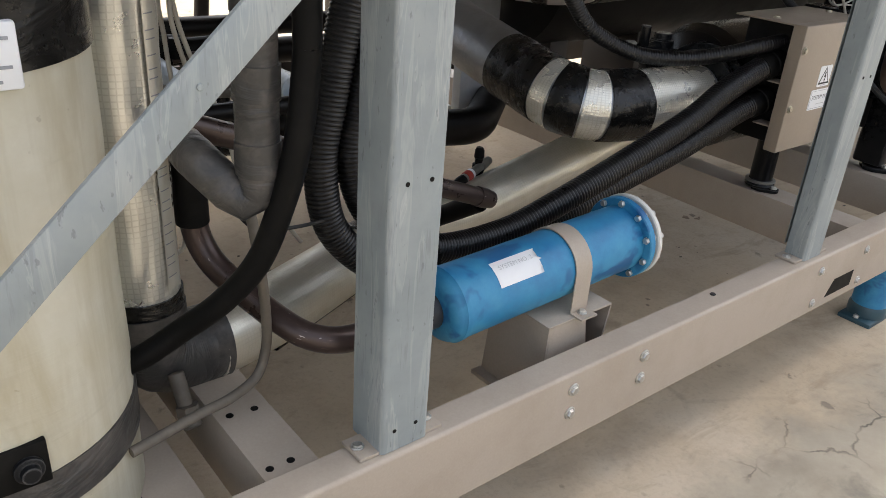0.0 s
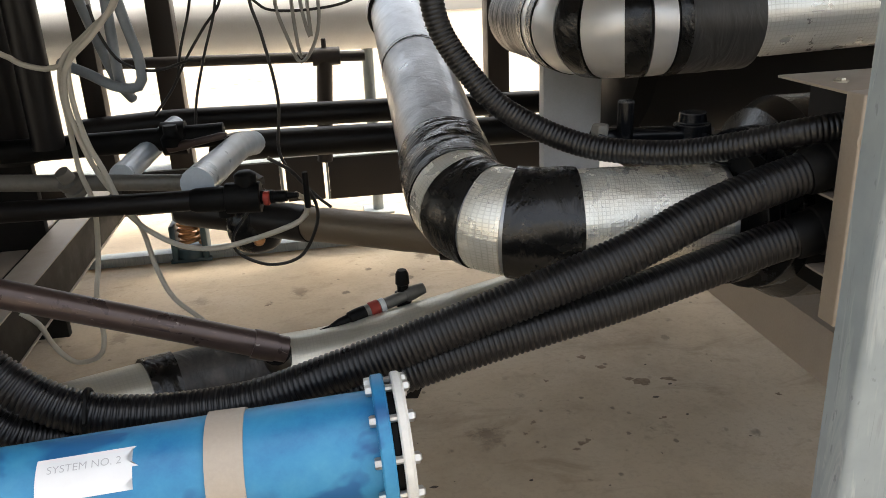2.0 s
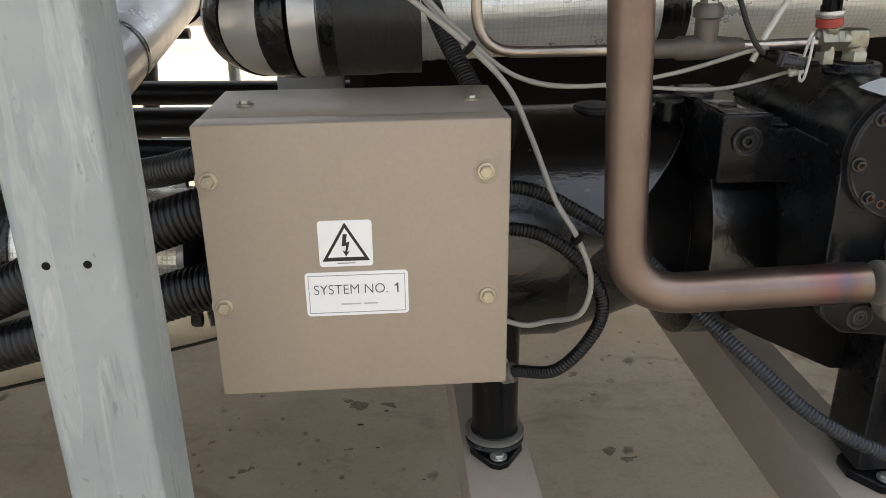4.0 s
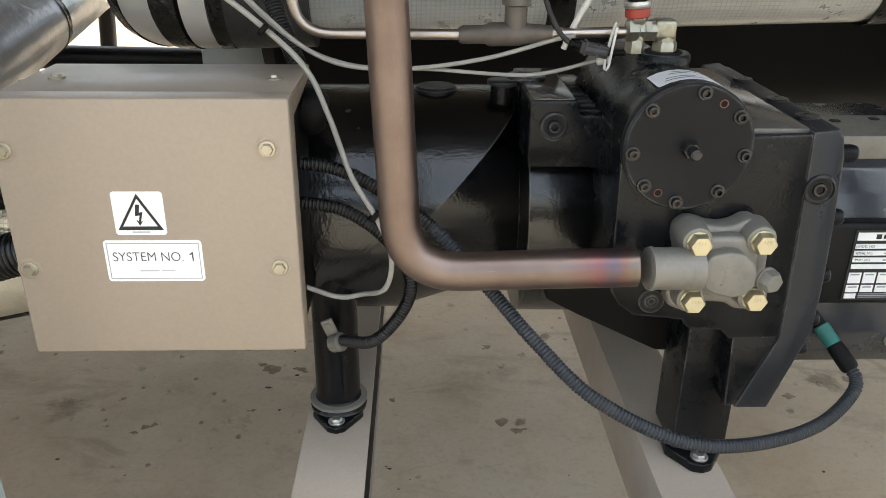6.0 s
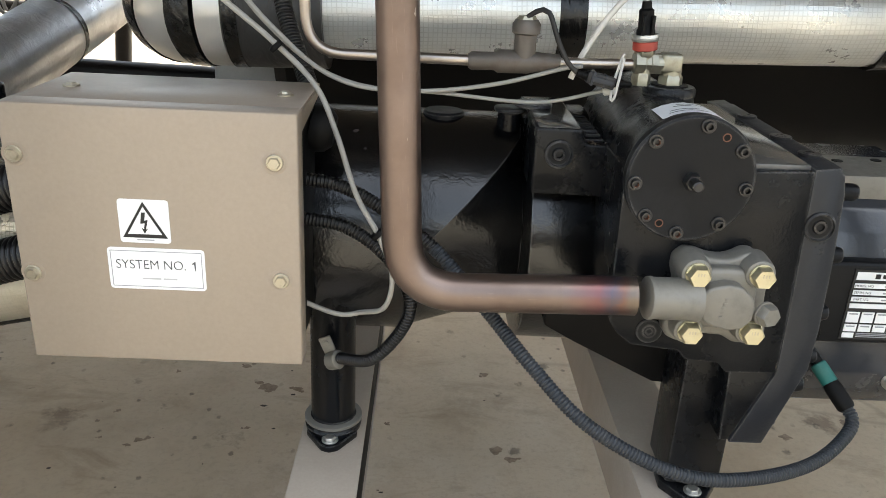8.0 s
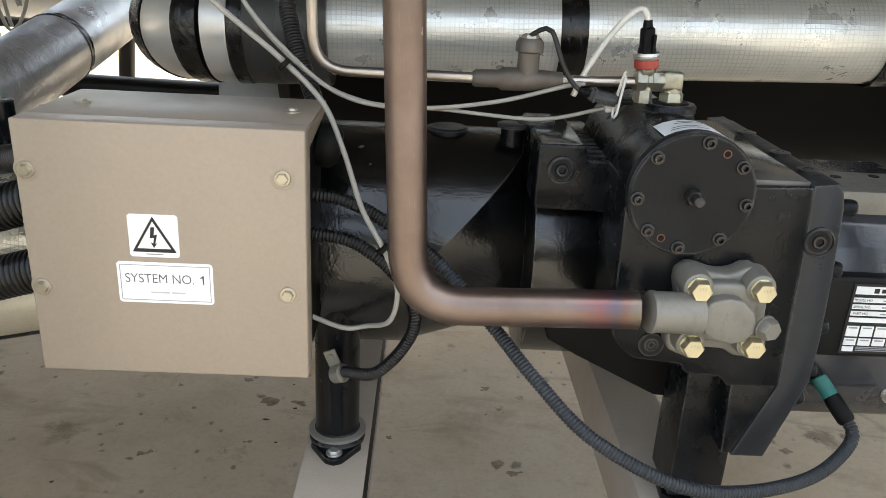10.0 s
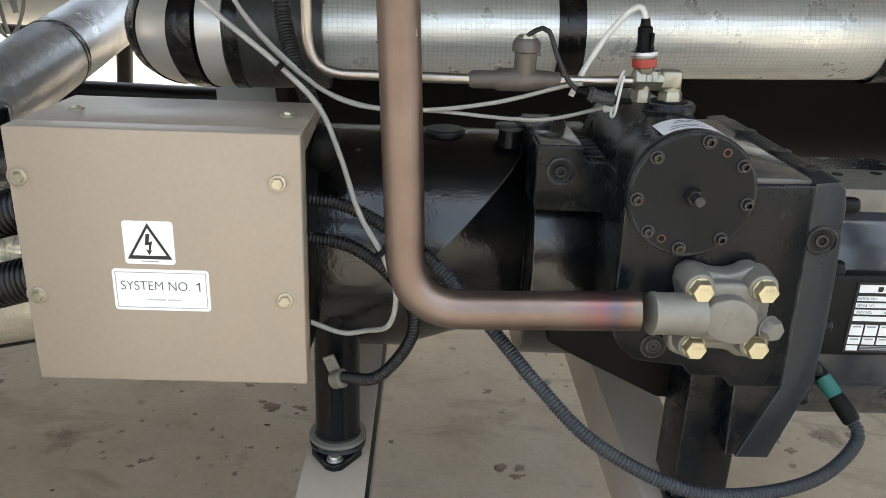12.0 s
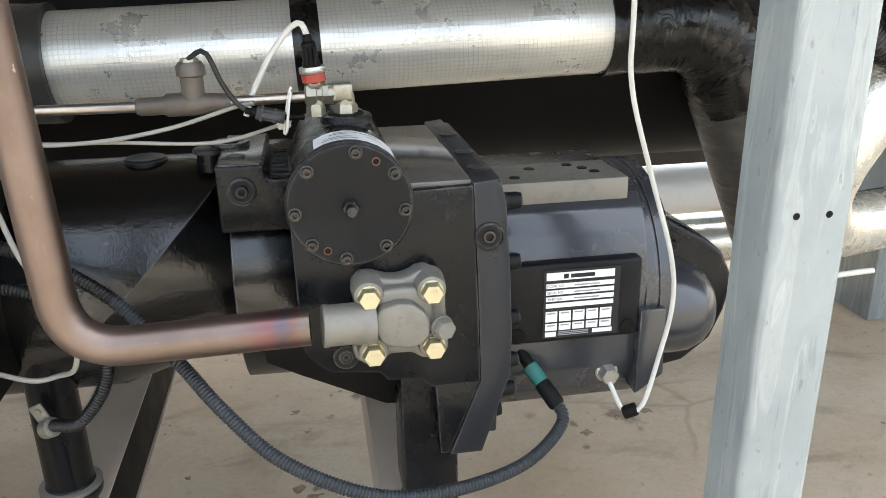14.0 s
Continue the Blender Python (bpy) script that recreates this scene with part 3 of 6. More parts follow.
# rear rail of the beige base: backlit darkness is put into a brown colour
rear_rail = thing("base_rail", (1.2, 2.95, 0.215), "rear base rail, its backlit web coloured dark brown", "rail")
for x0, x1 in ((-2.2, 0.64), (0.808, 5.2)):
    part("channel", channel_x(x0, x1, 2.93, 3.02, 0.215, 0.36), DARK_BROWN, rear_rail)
    # daylight on the top flange painted as a pale strip
    part("lit_top_strip", block(x0, x1, 2.932, 3.018, 0.3605, 0.3655, 0.001), GALV, rear_rail, "top flange coloured pale for the daylight on it")
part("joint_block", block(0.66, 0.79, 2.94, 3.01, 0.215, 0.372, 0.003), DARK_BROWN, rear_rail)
# thin plates added to paint the daylit ends of the rail
for x in (0.644, 0.804):
    part("lit_end_plate", block(x - 0.0035, x + 0.0035, 2.926, 3.02, 0.215, 0.366, 0.001), GALV, rear_rail, "added pale plate for the daylit rail end")


def isolator(x, y, top, closed=False):
    """A spring mount under the base: cup, coil and cap."""
    e = thing("spring_isolator", (x, y, 0), "blue enclosed isolator mount under the base rail" if closed else "blue spring isolator with coppery coil under the base rail", "vibration mount", "isolators under the base")
    part("base_plate", block(x - 0.07, x + 0.07, y - 0.045, y + 0.045, GROUND - 0.003, 0.042, 0.003), BLUE_DARK, e)
    part("cup", turned((x, y, 0.042), (x, y, 0.075), [(0, 0.05), (0.025, 0.05), (0.033, 0.046)]), BLUE_DARK, e)
    if not closed:
        for d in (-1, 1):
            part("cheek", block(x + d * 0.052 - 0.010, x + d * 0.052 + 0.010, y - 0.046, y + 0.046, 0.04, top - 0.05, 0.006, 3), BLUE_DARK, e)
    if closed:
        part("housing", turned((x, y, 0.075), (x, y, top - 0.04), [(0, 0.046), (top - 0.115, 0.046)]), BLUE, e)
    coil = [(x + 0.034 * math.cos(a / 3), y + 0.034 * math.sin(a / 3), 0.085 + a * (top - 0.125) / 80) for a in range(81)]
    part("coil", sweep(coil, 0.007, 8), SPRING, e, "copper-coloured coil")
    part("cap", turned((x, y, top - 0.04), (x, y, top), [(0, 0.046), (0.006, 0.05), (0.04, 0.05)]), BLUE_DARK if not closed else BLUE, e)
    bolt(e, (x + 0.058, y, 0.042), (0, 0, 1), 0.008, 0.008, STEEL)
    bolt(e, (x - 0.058, y, 0.042), (0, 0, 1), 0.008, 0.008, STEEL)
    return e


isolator(1.865, 0.88, RAIL_LOW, True)
isolator(0.305, 2.975, 0.215)
isolator(3.9, 0.88, RAIL_LOW, True)
isolator(-1.2, 0.88, RAIL_LOW, True)
isolator(2.6, 2.975, 0.215)


def cross_beam(x0, x1, top, label):
    e = thing("cross_beam", ((x0 + x1) / 2, 1.9, 0.2), label, "beam", "cross beams of the base")
    part("channel", channel_y(x0, x1, RAIL_Y + 0.005, 2.928, 0.226, top), BEIGE_RAIL, e)
    # black strip puts the shaded inside of the channel into colour
    part("inner_shade_strip", block(x1 - 0.014, x1 - 0.003, RAIL_Y + 0.06, 2.92, 0.231, top - 0.0045, 0.002), RUBBER, e, "black strip standing in for shade in the open side")
    return e


cross_beam(1.662, 1.752, 0.336, "beige channel beam carrying the compressor foot")
cross_beam(2.122, 2.215, 0.336, "beige channel beam carrying the compressor foot")
b0 = cross_beam(0.04, 0.122, 0.345, "beige channel beam with bolt holes")
for x, y in ((0.06, 1.06), (0.098, 1.056), (0.056, 0.925), (0.088, 0.925)):
    part("bolt_hole", rod((x, y, 0.3446), (x, y, 0.3456), 0.006, 12, 0.0002), RUBBER, b0)
cross_beam(-0.09, -0.02, 0.30, "beige channel beam in shade")


def post(x0, x1, y0, depth, holes, label, short=0.0):
    short = short or depth
    e = thing("frame_post", ((x0 + x1) / 2, y0, RAIL_TOP), label, "post", "front posts of the frame")
    z0, z1, t = RAIL_TOP + 0.001, CEIL - 0.001, 0.003
    rr = 0.0075
    left = [(x0 + rr - rr * math.cos(radians(a)), y0 + rr - rr * math.sin(radians(a))) for a in range(0, 91, 15)]
    right = [(x1 - rr + rr * math.sin(radians(a)), y0 + rr - rr * math.cos(radians(a))) for a in range(0, 91, 15)]
    o = left + right + [(x1, y0 + depth), (x1 - 0.018, y0 + depth), (x1 - 0.018, y0 + depth - t), (x1 - t, y0 + depth - t), (x1 - t, y0 + t),
         (x0 + t, y0 + t), (x0 + t, y0 + short - t), (x0 + 0.018, y0 + short - t), (x0 + 0.018, y0 + short), (x0, y0 + short)]
    part("channel", prism(o, "z", z0, z1), GALV, e)
    for hx, hz in holes:
        part("bolt_hole", rod((hx, y0 - 0.0006, hz), (hx, y0 + 0.001, hz), 0.0032, 12, 0.0001), RUBBER, e)
    part("foot_plate", block(x0 - 0.03, x1 + 0.03, y0 + 0.004, y0 + 0.052, RAIL_TOP + 0.0005, RAIL_TOP + 0.006, 0.001), BEIGE_RAIL, e)
    for bx in (x0 - 0.018, x1 + 0.018):
        bolt(e, (bx, y0 + 0.03, RAIL_TOP + 0.006), (0, 0, 1), 0.007, 0.005, STEEL, washer=0.0095)
    return e


post(0.181, 0.262, 0.842, 0.07, [(0.205, 0.763), (0.241, 0.763), (0.203, 0.40), (0.239, 0.40)], "pale blue-grey galvanised post with worn paint")
post(1.300, 1.377, 0.845, 0.08, [(1.322, 0.771), (1.352, 0.771)], "pale blue-grey galvanised post with drip streaks", 0.046)
post(2.446, 2.520, 0.80, 0.06, [(2.467, 0.813), (2.498, 0.813)], "pale grey galvanised post with bright worn edges")


def brace():
    """The flat diagonal bar between the posts."""
    a, b = Vector((-0.60, 0.836, 0.382)), Vector((0.30, 0.836, 1.232))
    d = (b - a).normalized()
    n = Vector((-d.z, 0, d.x)) * 0.021
    o = [(a + n), (b + n), (b - n), (a - n)]
    e = thing("diagonal_brace", a, "flat blue-grey diagonal brace bar bolted to the posts", "brace")
    part("bar", prism([(p.x, p.z) for p in o], "y", 0.833, 0.8405, 0.0012), GALV, e)
    for k in (0.30, 0.62, 0.985):
        q = a.lerp(b, k)
        bolt(e, (q.x, 0.833, q.z), (0, -1, 0), 0.0035, 0.002, GALV, name="rivet")
    return e


brace()


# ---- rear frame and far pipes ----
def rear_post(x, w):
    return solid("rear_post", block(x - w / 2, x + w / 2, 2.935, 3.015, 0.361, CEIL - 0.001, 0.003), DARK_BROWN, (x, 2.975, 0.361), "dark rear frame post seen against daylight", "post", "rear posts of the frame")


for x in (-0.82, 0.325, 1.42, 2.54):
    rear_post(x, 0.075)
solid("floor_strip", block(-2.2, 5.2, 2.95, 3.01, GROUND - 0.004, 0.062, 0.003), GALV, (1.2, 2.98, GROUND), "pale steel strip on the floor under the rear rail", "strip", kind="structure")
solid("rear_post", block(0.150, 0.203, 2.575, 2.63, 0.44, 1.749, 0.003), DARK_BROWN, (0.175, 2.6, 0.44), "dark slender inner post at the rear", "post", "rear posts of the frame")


def pipe(name, pts, r, material, label, category="pipe", n=20, elbow=0.08, group="", wobble=0.0, bands=(), band_mat=None):
    """A pipe of straight runs and elbows; bands are (start, end, extra radius, material) along its length."""
    line = resample(bend(pts, elbow), 0.02)
    e = thing(name, tuple(line[0]), label, category, group)
    body = part("pipe_run", sweep(line, r, n, wobble=wobble), material, e)
    for a, b, extra, mat in bands:
        fine = resample(bend(pts, elbow), 0.008)
        k0, k1 = int(a / 0.008), min(len(fine) - 1, int(b / 0.008))
        if k1 - k0 > 1:
            part("tape_band", sweep(fine[k0:k1 + 1], r + extra, n, True, 0.0015, a * 7), mat, body)
    return e


# big white pipe far behind, and the dark bars of the rear frame
wp = pipe("white_pipe", [(-3.4, 3.35, 0.80), (1.06, 3.35, 0.80)], 0.121, WHITE_PIPE, "large white painted pipe behind the machine", n=28)
for x in (-1.9, 1.0):
    part("stand", join(rod((x, 3.35, GROUND - 0.002), (x, 3.35, 0.70), 0.022, 14), block(x - 0.06, x + 0.06, 3.29, 3.41, GROUND - 0.002, GROUND + 0.008, 0.002)), GALV, wp, "galvanised pipe stand")
pipe("support_bar", [(0.12, 2.90, 0.726), (0.96, 2.90, 0.703)], 0.017, DARK_BROWN, "dark tube with tee fitting in the rear frame", n=12)
e = thing("support_stub", (0.83, 2.90, 0.36), "short dark tee leg in the rear frame", "support")
part("leg", rod((0.80, 2.90, 0.36), (0.83, 2.90, 0.71), 0.026, 14), DARK_BROWN, e)
part("tee", rod((0.79, 2.90, 0.708), (0.88, 2.90, 0.708), 0.029, 14), DARK_BROWN, e)
part("stem", rod((0.83, 2.90, 0.71), (0.83, 2.90, 0.765), 0.008, 10), DARK_BROWN, e)
pipe("insulated_pipe", [(0.12, 2.52, 0.585), (0.36, 2.60, 0.585), (1.62, 2.60, 0.562)], 0.034, PIPE_BLACK, "black insulated pipe at the rear", n=18)
pipe("insulated_pipe", [(1.62, 2.45, 0.512), (0.565, 2.45, 0.53), (0.55, 2.25, 0.56)], 0.040, PIPE_BLACK, "black insulated pipe bending forward at the rear", n=18, elbow=0.1)
# sky sheen on these two dark pipes is put into a pale colour
pipe("wrapped_pipe", [(0.61, 2.40, 0.545), (0.595, 2.20, 0.585), (0.550, 1.74, 0.610)], 0.032, BLUE_GREY, "wrapped pipe coming forward, its sky sheen coloured pale blue-grey", n=18, wobble=0.002)
pipe("wrapped_pipe", [(0.365, 1.950, 0.588), (0.397, 2.500, 0.590)], 0.026, BLUE_GREY, "wrapped pipe end, its sky sheen coloured pale blue-grey", n=18, wobble=0.002)
pipe("insulated_pipe", [(-0.15, 2.2, 0.606), (0.56, 2.2, 0.614)], 0.028, RUBBER, "dark tube with valve at the rear", n=14, bands=[(0.56, 0.62, 0.012, RUBBER)])
for x, y, r, low in ((0.17, 2.15, 0.036, 0.62), (0.045, 2.30, 0.05, 0.56), (-0.10, 2.12, 0.055, 0.56), (-0.26, 2.25, 0.05, 0.56)):
    pipe("riser_pipe", [(x, y, 1.752), (x, y, low)], r, PIPE_BLACK, "dark insulated upright pipe at the rear", n=18, group="upright pipes at the rear")
pt = pipe("grey_tube", [(-0.1, 1.95, 0.612), (0.50, 1.95, 0.563)], 0.018, CASTING, "dull grey tube with ribbed fitting at the rear", "tube", n=16)
part("fitting", turned((0.285, 1.93, 0.56), (0.262, 1.90, 0.62), [(0, 0.012), (0.01, 0.026), (0.022, 0.026), (0.024, 0.02), (0.032, 0.02), (0.034, 0.026), (0.044, 0.026), (0.046, 0.016), (0.07, 0.015)], 18), CASTING, pt)
# added sheet: fills the space behind the upright pipes with darkness
solid("rear_dark_sheet", block(-1.5, 0.035, 2.40, 2.43, GROUND - 0.003, 1.749, 0.003), SHELL, (-0.7, 2.415, GROUND), "added black sheet standing in for the dark behind the pipes", "panel", kind="structure")
vp = pipe("valve_tube", [(-0.25, 1.70, 0.608), (0.61, 1.70, 0.589)], 0.0195, PIPE_BLACK, "dark tube with a tee valve and red ring", category="valve", n=16)
part("valve_body", join(rod((0.605, 1.70, 0.589), (0.67, 1.695, 0.588), 0.0295, 16), turned((0.645, 1.695, 0.588), (0.645, 1.695, 0.64), [(0, 0.016), (0.03, 0.016), (0.031, 0.021), (0.046, 0.021), (0.052, 0.013)], 14), rod((0.60, 1.72, 0.57), (0.60, 1.72, 0.548), 0.016, 14), turned((0.54, 1.70, 0.59), (0.61, 1.70, 0.589), [(0, 0.0195), (0.01, 0.023), (0.06, 0.024), (0.07, 0.02)], 16)), RUBBER, vp)
part("red_ring", rod((0.676, 1.675, 0.590), (0.687, 1.673, 0.590), 0.0135, 14), RED, vp)
part("plug", turned((0.665, 1.69, 0.588), (0.742, 1.67, 0.592), [(0, 0.013), (0.03, 0.013), (0.032, 0.0105), (0.055, 0.0105), (0.057, 0.007), (0.077, 0.005)], 14), RUBBER, vp)
part("stem", rod((0.755, 1.69, 0.56), (0.755, 1.69, 0.63), 0.006, 10), RUBBER, vp)
low = pipe("foil_pipe", [(0.60, 2.26, 0.375), (1.06, 1.89, 0.40)], 0.043, BROWN_WRAP, "brown weathered wrapped pipe low at the rear", n=28, wobble=0.002, bands=[(0.0, 0.19, 0.004, PIPE_BLACK)])
pipe("insulated_pipe", [(1.04, 1.905, 0.40), (1.22, 1.86, 0.39), (1.5, 2.1, 0.40)], 0.054, PIPE_BLACK, "black insulated elbow low at the rear", n=18)


# ---- evaporator shell and large foil pipes ----
def evaporator():
    e = thing("evaporator_shell", (2.4, 2.15, 0.54), "black insulated evaporator shell behind the compressor", "pressure vessel")
    part("shell", turned((1.5, 2.15, 0.845), (4.4, 2.15, 0.845), [(0, 0.27), (0.03, 0.30), (2.87, 0.30), (2.9, 0.27)], 48), SHELL, e)
    part("end_bracket", block(1.331, 1.478, 2.08, 2.12, 0.36, 0.80, 0.004), PALE_GREY, e, "pale grey end bracket")
    part("saddle", block(1.664, 1.75, 2.02, 2.28, 0.338, 0.58, 0.004), DARK_BROWN, e)
    part("saddle", block(2.124, 2.213, 2.02, 2.28, 0.338, 0.58, 0.004), DARK_BROWN, e)
    part("saddle", block(3.6, 3.7, 2.05, 2.33, 0.03, 0.62, 0.004), GALV, e, "pale grey support leg")
    return e


evaporator()
suction = thing("suction_pipe", (1.9, 1.74, 0.78), "foil wrapped suction pipe with black tape bands above the compressor", "pipe")
part("foil_run", sweep(resample([(1.46, 1.74, 0.861), (2.64, 1.745, 0.895)], 0.03), 0.087, 36), FOIL, suction)
sbend = resample(bend([(1.635, 1.74, 0.864), (1.338, 1.74, 0.856), (1.333, 2.25, 0.85)], 0.13, 12), 0.006)
s_at = 0
for length, r, mt in ((0.145, 0.1035, DARK_WRAP), (0.026, 0.1045, TAPE), (0.038, 0.1015, PALE_WRAP), (0.032, 0.104, TAPE), (0.046, 0.1015, PALE_WRAP), (0.036, 0.104, TAPE), (0.055, 0.1015, PALE_WRAP), (0.03, 0.104, TAPE), (0.045, 0.1015, PALE_WRAP), (0.035, 0.104, TAPE), (0.06, 0.0995, GREY_TAPE), (0.3, 0.097, DARK_WRAP)):
    k = int(length / 0.006)
    part("foil_band" if mt is PALE_WRAP else "tape_band", sweep(sbend[s_at:s_at + k + 1], r, 36, True, 0.002, s_at * 0.7), mt, suction)
    s_at += k
    if s_at > len(sbend) - 4:
        break
part("tape_band", sweep(resample([(2.046, 1.742, 0.878), (2.094, 1.742, 0.8795)], 0.01), 0.0885, 32, True, 0.001, 3), TAPE, suction)
part("tape_elbow", sweep(resample(bend([(2.635, 1.745, 0.895), (2.87, 1.745, 0.90), (2.945, 1.748, 0.74)], 0.15), 0.012), 0.092, 28, True, 0.004, 5), TAPE, suction, "black taped elbow")
part("lower_run", sweep(resample([(2.91, 1.748, 0.81), (3.12, 1.76, 0.33)], 0.03), 0.089, 28), TAUPE_WRAP, suction)

DIS = [(1.035, 2.50, 0.863), (0.985, 1.275, 0.632), (1.345, 1.225, 0.632)]
dis = thing("discharge_pipe", (1.0, 1.5, 0.55), "foil wrapped discharge pipe with black taped elbow", "pipe")
dline = resample(bend(DIS, 0.13, 14), 0.008)
part("foil_run", sweep(dline[::3], 0.076, 32), FOIL_DULL, dis)


def near(line, p):
    return min(range(len(line)), key=lambda i: (line[i] - Vector(p)).length)


kc = near(dline, (1.035, 1.30, 0.64))


def dband(k0, k1, r, mat, name="tape_band", wob=0.0015):
    part(name, sweep(dline[max(0, k0):min(len(dline), k1) + 1], r, 32, True, wob, k0 * 0.37), mat, dis)


dband(kc - 29, kc - 20, 0.0782, TAPE, wob=0.003)
dband(kc - 21, kc - 11, 0.0795, TAPE, wob=0.003)
dband(kc - 11, kc - 7, 0.0785, FOIL_CREAM, "foil_band")
dband(kc - 7, kc - 1, 0.080, TAPE)
dband(kc - 1, kc + 4, 0.0785, FOIL_CREAM, "foil_band")
dband(kc + 4, kc + 15, 0.081, TAPE, wob=0.004)
dband(kc + 15, kc + 40, 0.0775, FOIL_CREAM, "foil_band")
dband(2, 6, 0.086, TAPE, "collar")
kr = near(dline, (1.02, 1.99, 0.767))
dband(kr - 1, kr + 1, 0.0772, TAPE)

# cream pipe low behind the conduits
lowpipe = pipe("liquid_pipe", [(0.08, 1.20, 0.385), (0.215, 1.25, 0.372), (0.57, 1.42, 0.355), (0.80, 1.44, 0.358), (1.21, 1.43, 0.447), (1.6, 1.45, 0.53)], 0.062, FOIL_LOW, "yellowed foil wrapped pipe low behind the conduits", n=24,
               bands=[(0.44, 0.49, 0.006, TAPE), (0.49, 0.66, 0.003, GREY_TAPE)])

# dark strip that follows the lower edge of the low pipe
part("underside_strip", sweep(resample(bend([(x, y - 0.036, z - 0.046) for x, y, z in ((0.215, 1.25, 0.372), (0.57, 1.42, 0.355), (0.80, 1.44, 0.358), (1.21, 1.43, 0.447), (1.6, 1.45, 0.53))], 0.08), 0.02), 0.008, 10), TAPE, lowpipe, "dark strip along the underside")


# ---- filter drier ----
def filter_drier():
    y, z, r = 0.99, 0.478, 0.0625
    e = thing("filter_drier", (0.6, y, 0.416), "scuffed blue filter drier shell with white flange ring", "filter drier")
    part("shell", turned((0.372, y, z), (0.88, y, z), [(0, 0.03), (0.003, 0.046), (0.009, 0.056), (0.016, 0.0605), (0.022, r), (0.024, r + 0.0018), (0.033, r + 0.0018), (0.036, r), (0.465, r), (0.471, r)], 48), BLUE, e)
    part("flange", turned((0.818, y, z), (0.833, y, z), [(0, 0.077), (0.002, 0.079), (0.013, 0.079), (0.015, 0.077)], 48), BLUE, e)
    part("gasket", rod((0.833, y, z), (0.841, y, z), 0.066, 48), RUBBER, e)
    part("end_cover", turned((0.841, y, z), (0.853, y, z), [(0, 0.0775), (0.002, 0.0795), (0.009, 0.0795), (0.012, 0.0765)], 48), WHITE_PAINT, e, "white painted end cover")
    for i in range(10):
        a = 2 * math.pi * (i + 0.5) / 10
        cy, cz = y + 0.0705 * math.cos(a), z + 0.0705 * math.sin(a)
        part("flange_bolt", join(hexagon((0.818, cy, cz), (0.811, cy, cz), 0.0065), rod((0.826, cy, cz), (0.861, cy, cz), 0.0045, 8), hexagon((0.8528, cy, cz), (0.859, cy, cz), 0.0068)), STEEL, e)
    part("inlet_stub", turned((0.318, y, z), (0.383, y, z), [(0, 0.024), (0.002, 0.0265), (0.03, 0.0265), (0.032, 0.031), (0.065, 0.031)], 28), CONDUIT_GREY, e, "slate painted inlet stub")
    # torn paper label, bent round the shell
    bm = bmesh.new()
    nx, na = 16, 8
    grid = [[None] * (na + 1) for _ in range(nx + 1)]
    for i in range(nx + 1):
        for j in range(na + 1):
            x = 0.470 + 0.102 * i / nx
            ang = radians(150 - 42 * j / na)
            if i == nx:
                x += 0.022 * noise.noise(Vector((j * 1.7, 0.3, 0))) - 0.008
            rr = r + 0.0006
            grid[i][j] = bm.verts.new((x, y + rr * math.cos(ang), z + rr * math.sin(ang)))
    for i in range(nx):
        for j in range(na):
            if i == nx - 1 and j in (2, 3):
                continue
            bm.faces.new((grid[i][j], grid[i + 1][j], grid[i + 1][j + 1], grid[i][j + 1]))
    lab = part("label", bm, PAPER, e, "torn white paper label", smooth=60)
    ang = radians(121)
    m = Matrix.Translation((0.518, y + (r + 0.0014) * math.cos(ang), z + (r + 0.0014) * math.sin(ang))) @ Matrix.Rotation(radians(31), 4, "X")
    text_mesh("printed_name", "SYSTEM NO. 2", 0.0118, INK_FAINT, lab, m)
    # the shell leans up a little towards its flange
    e.location += Vector((0.006, 0.0, -0.0045))
    e.rotation_euler = (0, -0.04, 0)
    return e


filter_drier()


